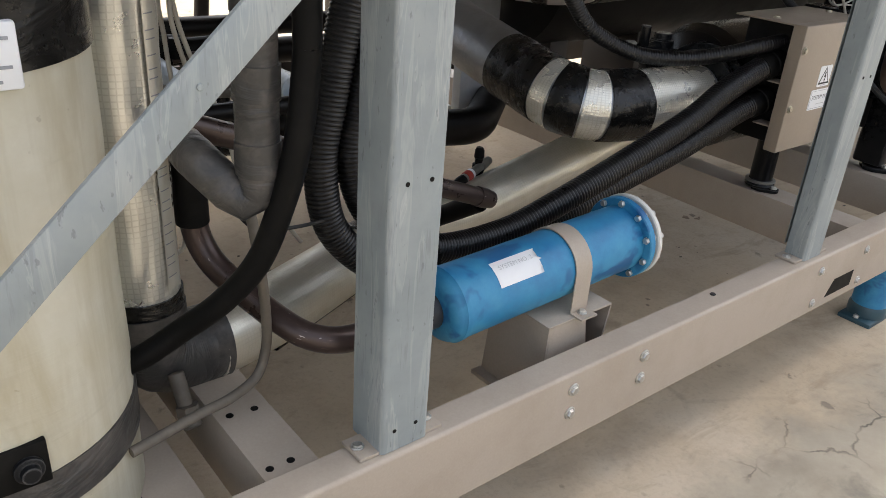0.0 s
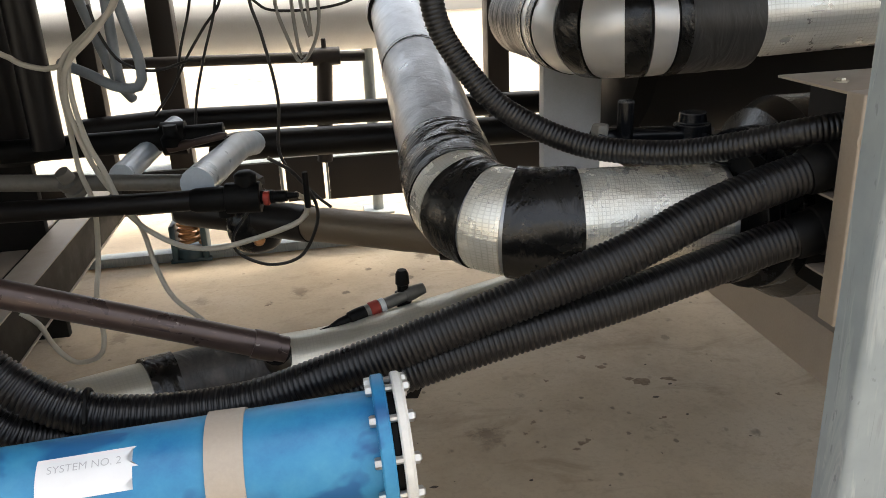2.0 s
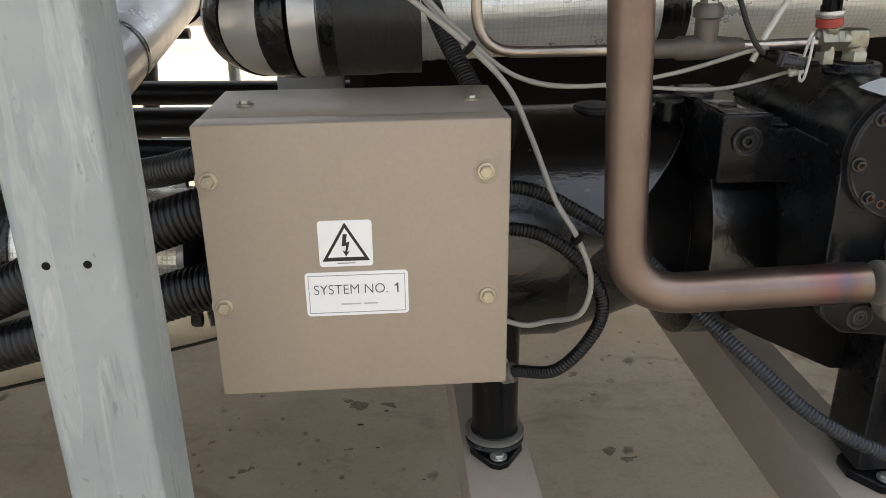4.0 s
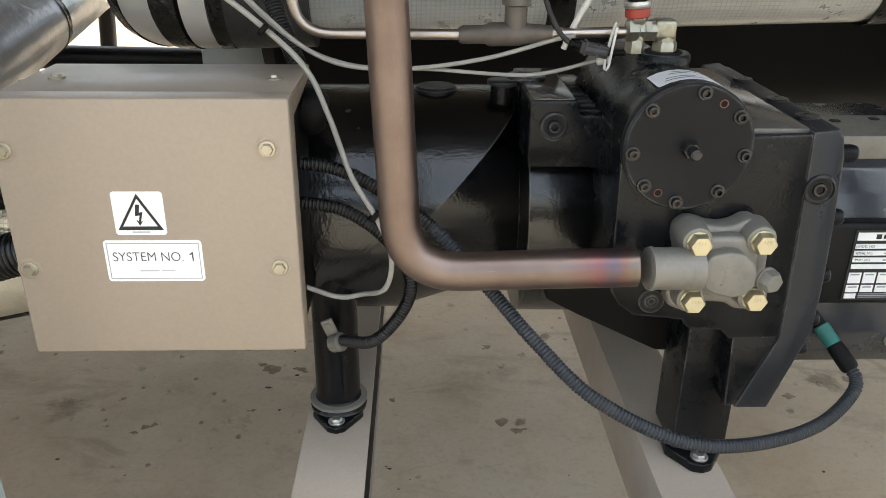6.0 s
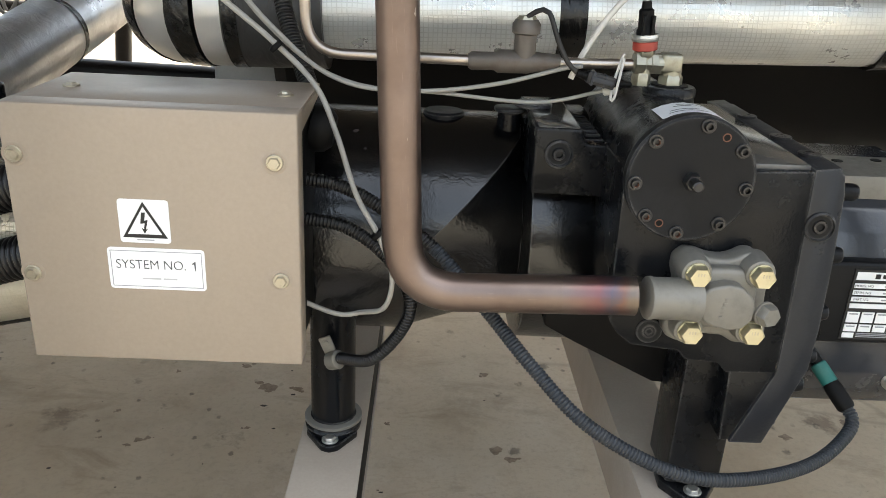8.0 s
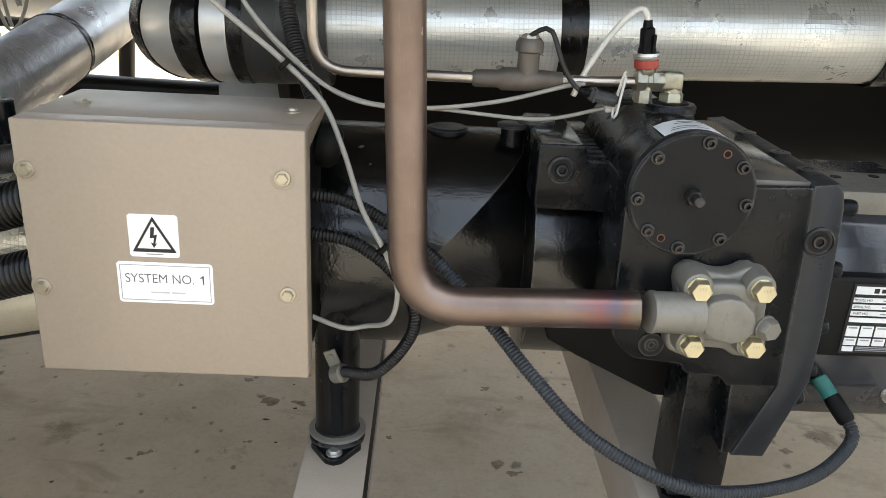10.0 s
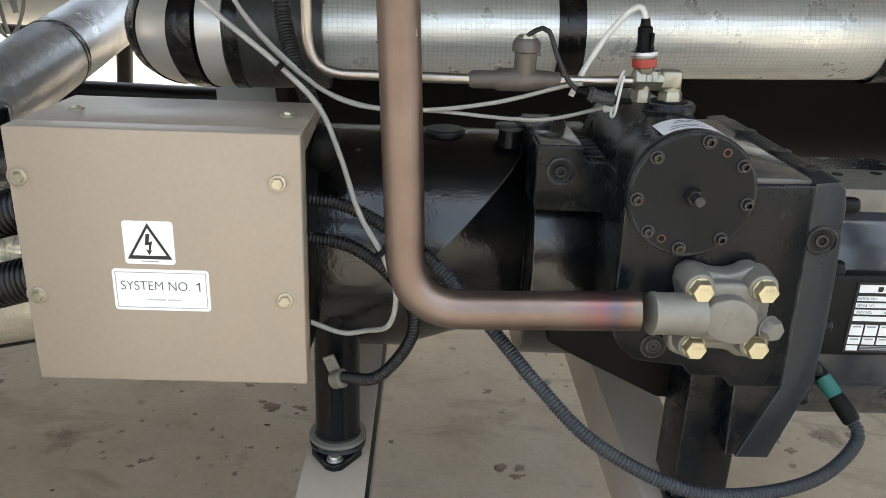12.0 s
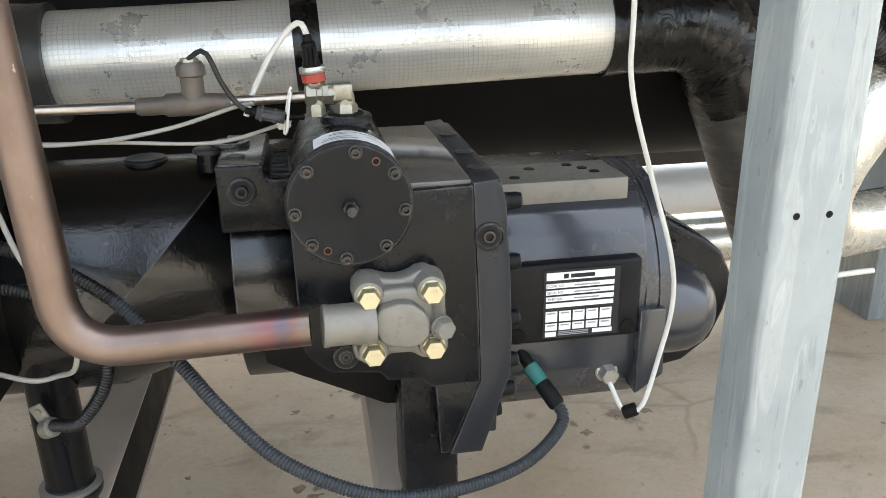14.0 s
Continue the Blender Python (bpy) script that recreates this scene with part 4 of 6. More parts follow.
def drier_bracket():
    e = thing("drier_bracket", (0.655, 0.97, 0.232), "beige folded steel bracket holding the filter drier", "bracket")
    x0, x1, y0, y1, top = 0.576, 0.738, 0.914, 1.055, 0.402
    part("top_plate", block(x0, x1, y0, y1, top - 0.004, top, 0.0012), BEIGE_RAIL, e)
    part("cheek", prism([(y0 + 0.0, top - 0.004), (y1, top - 0.004), (y1 + 0.015, 0.232), (y0 + 0.004, 0.232)], "x", x0, x0 + 0.004), BEIGE_RAIL, e)
    part("cheek", prism([(y0 + 0.0, top - 0.004), (y1, top - 0.004), (y1 + 0.015, 0.232), (y0 + 0.02, 0.232)], "x", x1 - 0.004, x1), BEIGE_RAIL, e)
    part("front_flange", prism([(x0 + 0.004, top - 0.004), (0.668, top - 0.004), (0.70, 0.232), (x0 + 0.004, 0.232)], "y", y0, y0 + 0.003), BEIGE_RAIL, e)
    part("back_flange", prism([(x0 + 0.004, top - 0.004), (x1 - 0.004, top - 0.004), (x1 - 0.004, 0.232), (x0 + 0.004, 0.232)], "y", y1 - 0.003, y1), BEIGE_RAIL, e)
    part("carrier_bar", block(0.555, 0.755, 0.8865, 1.075, 0.223, 0.2318, 0.001), BEIGE_RAIL, e)
    # strap over the shell
    r0, r1, y, z = 0.0632, 0.0656, 0.99, 0.4757
    foot = top + 0.0034
    arc = [(y + r1 * math.cos(radians(a)), z + r1 * math.sin(radians(a))) for a in range(0, 181, 9)]
    arc_in = [(y + r0 * math.cos(radians(a)), z + r0 * math.sin(radians(a))) for a in range(180, -1, -9)]
    o = [(y + r1, foot), (y + r1, z)] + arc[1:-1] + [(y - r1, z), (y - r1, foot), (y - r1 - 0.026, foot), (y - r1 - 0.026, top), (y - r0, top), (y - r0, z)] + arc_in[1:-1] + [(y + r0, z), (y + r0, foot)]
    strap = part("strap", prism(o, "x", 0.639, 0.679), BEIGE_RAIL, e, "beige clamp strap", smooth=30)
    bolt(strap, (0.659, y - r1 - 0.008, foot), (0, 0, 1), 0.0065, 0.006, STEEL, washer=0.009)
    return e


drier_bracket()
e = thing("liquid_line", (0.2, 1.0, 0.44), "tarnished copper line into the filter drier", "pipe")
part("tube", sweep(resample(bend([(0.350, 0.99, 0.4635), (0.18, 0.995, 0.456), (0.125, 1.11, 0.50), (0.082, 1.20, 0.56), (0.079, 1.20, 0.77)], 0.07), 0.012), 0.0205, 20), BROWN_TUBE, e)
part("sleeve", rod((0.081, 1.20, 0.60), (0.079, 1.20, 0.772), 0.0245, 18), RUBBER, e, "black rubber sleeve")
part("service_valve", join(rod((0.262, 1.0, 0.45), (0.262, 1.0, 0.50), 0.013, 14), hexagon((0.262, 1.0, 0.50), (0.262, 1.0, 0.512), 0.016)), STEEL, e, "pale service valve cap")

pipe("brown_tube", [(0.06, 1.157, 0.767), (0.715, 1.238, 0.491)], 0.0185, BROWN_TUBE, "sloping brown lacquered tube", n=18, bands=[(0.67, 0.70, 0.0016, BROWN_TUBE)])
e = thing("pipe_fitting", (0.70, 1.28, 0.40), "dark pipe fitting under the brown tube", "fitting")
part("body", rod((0.70, 1.25, 0.485), (0.69, 1.38, 0.40), 0.021, 16), RUBBER, e)


# ---- corrugated conduits ----
def conduit(pts, r, label, material=CONDUIT, group="", pitch=0.0072, depth=0.0020, ends=True):
    line = catmull(pts)
    e = thing("conduit", tuple(line[len(line) // 2]), label, "conduit", group)
    part("corrugated_tube", corrugated(line, r, pitch, depth, 22), material, e)
    if ends:
        d = (line[-1] - line[-6]).normalized()
        part("gland", turned(line[-1] - d * 0.05, line[-1] + d * 0.008, [(0, r + 0.001), (0.004, r + 0.003), (0.03, r + 0.003), (0.032, r + 0.006), (0.056, r + 0.006), (0.058, r + 0.002)], 24), RUBBER, e)
    return e


conduit([(0.388, 1.16, 1.76), (0.386, 1.15, 0.963), (0.367, 1.15, 0.90), (0.336, 1.15, 0.763), (0.325, 1.15, 0.665), (0.368, 1.14, 0.56), (0.477, 1.13, 0.487), (0.645, 1.13, 0.475), (0.78, 1.12, 0.51), (0.955, 1.11, 0.567), (1.14, 1.10, 0.633), (1.25, 1.10, 0.682), (1.35, 1.10, 0.715), (1.430, 1.095, 0.737)],
        0.027, "thick black corrugated conduit sweeping down from above to the box", group="conduits to the terminal box")
conduit([(0.334, 1.17, 1.76), (0.333, 1.15, 0.966), (0.313, 1.15, 0.904), (0.284, 1.15, 0.77), (0.268, 1.15, 0.674), (0.288, 1.15, 0.564), (0.358, 1.14, 0.483), (0.433, 1.14, 0.45), (0.60, 1.14, 0.432), (0.80, 1.13, 0.475), (0.95, 1.12, 0.52), (1.128, 1.11, 0.565), (1.25, 1.11, 0.598), (1.35, 1.11, 0.627), (1.430, 1.10, 0.648)],
        0.027, "thick black corrugated conduit sweeping down from above to the box", group="conduits to the terminal box")
conduit([(0.945, 1.35, 1.76), (0.955, 1.35, 1.0), (0.965, 1.35, 0.915), (1.0, 1.34, 0.85), (1.055, 1.32, 0.788), (1.15, 1.27, 0.742), (1.245, 1.21, 0.736), (1.318, 1.155, 0.752), (1.378, 1.11, 0.774), (1.44, 1.09, 0.784)], 0.0175, "thinner black corrugated conduit running into the box", pitch=0.0064, depth=0.0011, ends=False)
conduit([(1.62, 1.31, 1.76), (1.622, 1.31, 1.05), (1.628, 1.30, 0.945), (1.635, 1.285, 0.912), (1.648, 1.262, 0.879), (1.665, 1.235, 0.846), (1.684, 1.20, 0.812), (1.70, 1.17, 0.79)], 0.0115, "thin black corrugated conduit dropping behind the box", pitch=0.0046, depth=0.0014, ends=False)
e = thing("cable_tie", (0.467, 1.14, 0.46), "black cable tie round two conduits", "cable tie")
part("loop", sweep(catmull([(0.478, 1.10, 0.49), (0.470, 1.10, 0.43), (0.468, 1.13, 0.408), (0.468, 1.17, 0.43), (0.474, 1.165, 0.49), (0.478, 1.13, 0.518), (0.478, 1.10, 0.49)], 0.01), 0.0035, 6), RUBBER, e)


# ---- terminal box ----
def terminal_box():
    x0, x1, y0, y1, z0, z1, t = 1.394, 1.693, 1.02, 1.185, 0.5455, 0.833, 0.0025
    e = thing("terminal_box", ((x0 + x1) / 2, y1, z0), "beige sheet-metal terminal box with hazard label and screws", "electrical box")
    # solid black block stands in for the shaded open inside of the box
    part("dark_inside", join(block(x0 + 0.042, x1 - 0.006, y0 + 0.02, y1, z0 + 0.006, z1 - 0.006, 0.002)), RUBBER, e)
    cover = part("cover", block(x0, x1, y0, y0 + 0.032, z0, z1, 0.0022, 3), BEIGE, e)
    top = part("hood", block(x0 + 0.001, x1 - 0.001, y0 + 0.0325, y1 + 0.012, z1 - 0.0045, z1 - 0.0008, 0.001), BEIGE, e)
    part("side_plate", prism([(y0 + 0.033, z1 - 0.005), (y1 + 0.01, z1 - 0.005), (y1 + 0.01, z1 - 0.012), (y0 + 0.033, z1 - 0.026)], "x", x1 - 0.004, x1 - 0.001), BEIGE, e)
    for z in (0.700, 0.600):
        part("inner_shelf", block(x0 + 0.004, x0 + 0.042, y0 + 0.034, y0 + 0.075, z - 0.0015, z + 0.0015, 0.0005), BEIGE, e)
    for x, z in ((1.4055, 0.780), (1.669, 0.782), (1.4065, 0.6485), (1.672, 0.650)):
        part("dent_ring", turned((x, y0 + 0.0004, z), (x, y0 - 0.0006, z), [(0, 0.0132), (0.0004, 0.0130), (0.0007, 0.0122), (0.0005, 0.0110), (0.0006, 0.006)], 28), BEIGE, cover)
        bolt(cover, (x, y0, z), (0, -1, 0), 0.0066, 0.006, SCREW, name="cover_screw", washer=0.0088)
    for x in (1.43, 1.665):
        bolt(top, (x, 1.115, z1 - 0.001), (0, 0, 1), 0.006, 0.005, SCREW, name="hood_screw", washer=0.009)
    # hazard label
    wl = part("hazard_label", prism(rounded(1.504, 1.557, 0.688, 0.7365, 0.0035), "y", y0 - 0.0006, y0 + 0.0004), PAPER, cover, "white hazard label", smooth=0)
    cx, cz = 1.5305, 0.7115

    def tri(s, y, bevel=0.0):
        return prism([(cx - s, cz - s * 0.75), (cx + s, cz - s * 0.75), (cx, cz + s * 0.97)], "y", y, y + 0.0003)
    part("triangle", tri(0.0235, y0 - 0.001), INK, wl, smooth=0)
    part("triangle_field", tri(0.0178, y0 - 0.0014), PAPER, wl, smooth=0)
    part("lightning_flash", prism([(cx - 0.002, cz + 0.011), (cx + 0.002, cz + 0.011), (cx + 0.0005, cz + 0.002), (cx + 0.0042, cz + 0.003), (cx + 0.0015, cz - 0.008), (cx + 0.004, cz - 0.0065), (cx, cz - 0.0125), (cx - 0.003, cz - 0.006), (cx - 0.0005, cz - 0.0075), (cx + 0.0008, cz - 0.001), (cx - 0.0038, cz - 0.0015)], "y", y0 - 0.0018, y0 - 0.0014), INK, wl, smooth=0)
    part("small_print_bar", block(cx - 0.009, cx + 0.009, y0 - 0.001, y0 - 0.0006, 0.691, 0.692, 0), INK_GREY, wl, smooth=0)
    sl = part("system_label", prism(rounded(1.488, 1.591, 0.634, 0.682, 0.004), "y", y0 - 0.0007, y0 + 0.0004), PAPER, cover, "white name label", smooth=0)
    for a in ((1.491, 1.588, 0.678, 0.6787), (1.491, 1.588, 0.637, 0.6377), (1.491, 1.4917, 0.637, 0.6787), (1.5873, 1.588, 0.637, 0.6787)):
        part("border_line", block(a[0], a[1], y0 - 0.001, y0 - 0.0007, a[2], a[3], 0), INK_GREY, sl, smooth=0)
    text_mesh("printed_name", "SYSTEM NO.", 0.0152, INK_SOFT, sl, Matrix.Translation((1.5335, y0 - 0.001, 0.6625)) @ FACE_FRONT, 0.90)
    part("printed_digit_one", prism([(1.5799, 0.6575), (1.5811, 0.6575), (1.5811, 0.6683), (1.5801, 0.6683), (1.5792, 0.6672), (1.5772, 0.6660), (1.5772, 0.6646), (1.5795, 0.6656)], "y", y0 - 0.0011, y0 - 0.0008), INK_SOFT, sl, smooth=0)
    for a, b in ((1.523, 1.543), (1.5455, 1.560)):
        part("small_print_bar", block(a, b, y0 - 0.0009, y0 - 0.0007, 0.6458, 0.6474, 0), INK_FAINT, sl, smooth=0)
    return e


terminal_box()


# ---- compressor ----
def compressor():
    e = thing("screw_compressor", (1.9, 1.25, 0.336), "black cast-iron screw compressor with bolted covers", "compressor")
    y, z = 1.31, 0.624
    # motor housing: a drum whose end is cut aslant and tapers into the body
    bm, n, rings = bmesh.new(), 96, []
    for lo, hi, r in ((1.42, 0, 0.10), (1.44, 0, 0.14), (1.47, 0, 0.157), (0, 1, 0.157), (1.953, 0, 0.108)):
        ring = []
        for k in range(n):
            a = 2 * math.pi * k / n
            zz = z + r * math.cos(a)
            x = lo if not hi else min(1.946, max(1.79, 1.842 + 0.98 * (zz - 0.66)))
            ring.append(bm.verts.new((x, y - r * math.sin(a), zz)))
        rings.append(ring)
    for p, q in zip(rings, rings[1:]):
        for k in range(n):
            bm.faces.new((p[k], p[(k + 1) % n], q[(k + 1) % n], q[k]))
    bm.faces.new(rings[0])
    bm.faces.new(rings[-1])
    bmesh.ops.recalc_face_normals(bm, faces=bm.faces)
    part("motor_housing", bm, BLACK_GLOSS, e, smooth=7)
    # stepped plug block and the swelling under it
    pb = part("plug_block", prism([(1.950, 0.722), (2.040, 0.721), (2.040, 0.785), (2.014, 0.785), (2.008, 0.789), (2.006, 0.803), (1.950, 0.803)], "y", 1.14, 1.33, 0.0035, 3), BLACK, e)
    part("block_top", prism(rounded(1.9535, 2.003, 1.1435, 1.32, 0.003), "z", 0.8025, 0.8036, 0.0004), BLACK_SHEEN_TOP, pb)
    part("swelling", turned((1.954, 1.31, 0.628), (2.056, 1.31, 0.628), [(0, 0.155), (0.003, 0.166), (0.08, 0.167), (0.09, 0.160), (0.102, 0.158)], 64), BLACK_GLOSS, e)
    lug = part("block_lug", turned((1.931, 1.268, 0.738), (1.931, 1.268, 0.7945), [(0, 0.009), (0.012, 0.016), (0.035, 0.0165), (0.0555, 0.0155)], 24), BLACK, e)
    part("lug_cap", prism(rounded(1.911, 1.949, 1.250, 1.29, 0.015), "z", 0.794, 0.7985, 0.001), BLACK_FLANGE, lug)
    part("drum_boss", turned((1.845, 1.30, 0.770), (1.845, 1.30, 0.785), [(0, 0.029), (0.012, 0.028), (0.015, 0.025)], 32), BLACK_MATT, e)
    eye = part("lifting_eye", turned((1.960, 1.262, 0.803), (1.960, 1.262, 0.808), [(0, 0.024), (0.001, 0.025), (0.004, 0.025), (0.005, 0.024)], 24), BLACK_DUSTY, pb)
    part("eye_hole", rod((1.960, 1.262, 0.8075), (1.960, 1.262, 0.8088), 0.012, 16, 0.0002), RUBBER, eye)
    plug = part("plug", turned((1.979, 1.1405, 0.773), (1.979, 1.1325, 0.773), [(0, 0.017), (0.006, 0.017), (0.007, 0.0145), (0.003, 0.014), (0.003, 0.009)], 24), BLACK_MATT, pb)
    bolt(plug, (1.979, 1.138, 0.773), (0, -1, 0), 0.008, 0.005, BLACK_MATT, socket=True)
    for x, yy in ((1.972, 1.185),):
        bolt(pb, (x, yy, 0.8036), (0, 0, 1), 0.008, 0.002, BOLT_BLACK, socket=True, washer=0.011)
    part("scale_plate", prism([(2.012, 1.16), (2.034, 1.16), (2.034, 1.32), (2.012, 1.32)], "z", 0.7852, 0.787), BLACK_MATT, pb)
    for i in range(7):
        part("cooling_rib", block(2.014, 2.032, 1.17 + i * 0.02, 1.178 + i * 0.02, 0.787, 0.791, 0.001), BLACK_MATT, pb)

    # slide valve barrel with bolted cover
    cx, cz, r = 2.099, 0.782, 0.068
    barrel = part("slide_valve_barrel", turned((cx, 1.32, cz), (cx, 1.034, cz), [(0, 0.062), (0.20, 0.0635), (0.25, 0.0635), (0.255, 0.066), (0.286, 0.067)], 48), BLACK, e)
    cover = part("valve_cover", turned((cx, 1.0345, cz), (cx, 1.02, cz), [(0, r), (0.012, r), (0.0145, r - 0.0025)], 56), BLACK_MATT, e, "matt black round bolted cover")
    for a in (82, 35, -7, -52, -97, -137, 185, 137):
        rusty = a in (-97, -137, 185, 137)
        bx, bz = cx + 0.0585 * math.cos(radians(a)), cz + 0.0585 * math.sin(radians(a))
        bolt(cover, (bx, 1.02, bz), (0, -1, 0), 0.0055, 0.007, BOLT_BLACK, name="socket_bolt", socket=True, washer=0.0078, hole=RUST if rusty else RUBBER)
    for a in (58, -119):
        bx, bz = cx + 0.055 * math.cos(radians(a)), cz + 0.055 * math.sin(radians(a))
        hole = part("threaded_hole", turned((bx, 1.0215, bz), (bx, 1.0192, bz), [(0, 0.0046), (0.002, 0.0046), (0.0021, 0.0034), (0.0005, 0.0032)], 16), RUST, cover, "rusty threaded hole")
        part("hole_bottom", rod((bx, 1.0202, bz), (bx, 1.0197, bz), 0.0034, 12, 0.0001), RUBBER, hole)
    part("spindle", join(hexagon((cx, 1.02, cz), (cx, 1.01, cz), 0.0095), rod((cx, 1.012, cz), (cx, 0.994, cz), 0.006, 14)), BOLT_BLACK, cover, "dull adjusting spindle")
    # curved paper label over the barrel
    bm = bmesh.new()
    rows = []
    for j in range(9):
        a = radians(42 + 78 * j / 8)
        rows.append([bm.verts.new((cx + 0.0682 * math.cos(a), yy, cz + 0.0682 * math.sin(a))) for yy in (1.0365, 1.084)])
    for p, q in zip(rows, rows[1:]):
        bm.faces.new((p[0], q[0], q[1], p[1]))
    lab = part("paper_label", bm, PAPER, barrel, "curled white paper label", smooth=60)
    for j, (a0, a1) in enumerate(((78, 112), (84, 110), (56, 70), (88, 104), (60, 100))):
        bm = bmesh.new()
        yy = 1.044 + 0.007 * j
        ring = [[bm.verts.new((cx + 0.0686 * math.cos(radians(a0 + (a1 - a0) * k / 5)), q, cz + 0.0686 * math.sin(radians(a0 + (a1 - a0) * k / 5)))) for q in (yy, yy + 0.0022)] for k in range(6)]
        for p, q in zip(ring, ring[1:]):
            bm.faces.new((p[0], q[0], q[1], p[1]))
        part("print_bar", bm, INK_SOFT if j != 3 else INK, lab, smooth=0)

    # bearing body and end flange
    part("bearing_body", prism([(1.052, 0.595), (1.042, 0.62), (1.042, 0.785), (1.050, 0.791), (1.36, 0.791), (1.42, 0.74), (1.42, 0.58), (1.30, 0.555), (1.12, 0.565)], "x", 2.075, 2.2345, 0.006, 3), BLACK, e)
    # lighter black here paints the sheen on the level top
    part("top_plate", prism([(1.046, 0.7965), (1.365, 0.7965), (1.365, 0.786), (1.046, 0.786)], "x", 2.150, 2.2348, 0.002), BLACK_SHEEN_TOP, e)
    part("front_pad", prism([(2.036, 0.62), (2.040, 0.606), (2.050, 0.592), (2.067, 0.579), (2.123, 0.573), (2.132, 0.562), (2.172, 0.559), (2.183, 0.547), (2.2425, 0.548), (2.2405, 0.64), (2.2365, 0.74), (2.2345, 0.792), (2.034, 0.785)], "y", 1.036, 1.19, 0.0011, 2), BLACK, e)
    part("lower_body", prism([(2.188, 0.556), (2.2425, 0.5465), (2.204, 0.451), (2.193, 0.451)], "y", 1.0385, 1.40, 0.002, 2), BLACK, e)
    fl = part("end_flange", prism([(2.2352, 0.794), (2.260, 0.797), (2.268, 0.789), (2.2725, 0.768), (2.278, 0.688), (2.281, 0.608), (2.280, 0.554), (2.245, 0.449), (2.2050, 0.449), (2.2434, 0.548), (2.2414, 0.64), (2.2374, 0.74)], "y", 1.0372, 1.40, 0.0011, 2), BLACK_FLANGE, e)
    part("flange_rim", prism([(1.045, 0.7955), (1.38, 0.7955), (1.425, 0.75), (1.43, 0.58), (1.33, 0.46), (1.06, 0.46)], "x", 2.2395, 2.269, 0.003, 2), BLACK_FLANGE, e)
    for zz in (0.731,):
        boss = part("flange_plug", turned((2.253, 1.0375, zz), (2.253, 1.033, zz), [(0, 0.0175), (0.003, 0.0172), (0.0042, 0.015), (0.001, 0.0145), (0.001, 0.009)], 24), BLACK_MATT, fl)
        bolt(boss, (2.253, 1.0365, zz), (0, -1, 0), 0.0085, 0.002, BOLT_BLACK, socket=True)
    for yy, zz in ((1.056, 0.766), (1.056, 0.692), (1.056, 0.620), (1.058, 0.562), (1.07, 0.515), (1.085, 0.478)):
        bolt(fl, (2.276 if 0.5 < zz < 0.78 else 2.262, yy, zz), (1, 0, 0), 0.010, 0.018, BLACK_MATT, name="flange_bolt", socket=True)
    for yy in (1.092, 1.172, 1.285):
        bolt(fl, (2.2515, yy, 0.7965), (0, 0, 1), 0.009, 0.003, BOLT_BLACK, name="top_bolt", socket=True, washer=0.013)
    bolt(e, (2.085, 1.036, 0.598), (0, -1, 0), 0.008, 0.003, BLACK_MATT, name="drain_plug", socket=True, washer=0.015)

    # end motor with name plate
    mz0 = 0.452
    mt = part("end_housing", prism([(1.14, mz0), (1.12, mz0 + 0.012), (1.105, mz0 + 0.035), (1.096, 0.52), (1.095, 0.585), (1.096, 0.64), (1.102, 0.672), (1.112, 0.70), (1.127, 0.724), (1.145, 0.740), (1.17, 0.75), (1.35, 0.75), (1.40, 0.66), (1.40, 0.53), (1.35, mz0)], "x", 2.270, 2.475, 0.004, 2), BLACK_DUSTY, e)
    part("top_pad", block(2.290, 2.458, 1.138, 1.235, 0.728, 0.762, 0.002), CASTING, mt, "machined grey top pad")
    for x, yy in ((2.315, 1.165), (2.345, 1.205), (2.40, 1.215), (2.425, 1.175), (2.415, 1.195)):
        part("tapped_hole", rod((x, yy, 0.7618), (x, yy, 0.7628), 0.007, 14, 0.0002), RUBBER, mt)
    pad = part("plate_pad", block(2.285, 2.462, 1.085, 1.11, 0.565, 0.672, 0.006, 3), BLACK_MATT, mt)
    part("end_ring", turned((2.470, 1.25, 0.60), (2.515, 1.25, 0.60), [(0, 0.150), (0.004, 0.156), (0.018, 0.156), (0.019, 0.153), (0.022, 0.153), (0.023, 0.156), (0.04, 0.156), (0.045, 0.15)], 56), BLACK_DUSTY, e)
    part("end_tab", prism([(2.462, 0.60), (2.497, 0.60), (2.500, 0.505), (2.462, 0.478)], "y", 1.082, 1.16, 0.003), BLACK_DUSTY, e)
    part("dome", turned((2.508, 1.165, 0.566), (2.606, 1.165, 0.562), [(0, 0.066), (0.03, 0.066), (0.05, 0.064), (0.068, 0.056), (0.082, 0.042), (0.092, 0.024), (0.098, 0.004)], 40), BLACK_DUSTY, e)
    cap = part("end_cap", prism([(2.512, 0.712), (2.545, 0.682), (2.60, 0.652), (2.628, 0.628), (2.643, 0.597), (2.645, 0.57), (2.639, 0.538), (2.621, 0.494), (2.58, 0.462), (2.512, 0.45)], "y", 1.185, 1.33, 0.008, 3), BLACK, e)
    bolt(cap, (2.545, 1.186, 0.648), (0, -1, 0), 0.009, 0.012, BLACK_MATT, name="cap_bolt")
    bolt(mt, (2.427, 1.10, 0.508), (0, -1, 0), 0.013, 0.018, STEEL, name="hex_plug", washer=0.0155, label="steel hexagon plug")
    for x in (2.30, 2.447):
        part("plate_screw_hole", rod((x, 1.0855, 0.578), (x, 1.0835, 0.578), 0.0105, 18, 0.0004), RUBBER, pad)
    # name plate: fields and bars
    np_ = part("name_plate", block(2.333, 2.432, 1.0835, 1.0852, 0.572, 0.664, 0), INK, pad, "black and silver name plate", smooth=0)

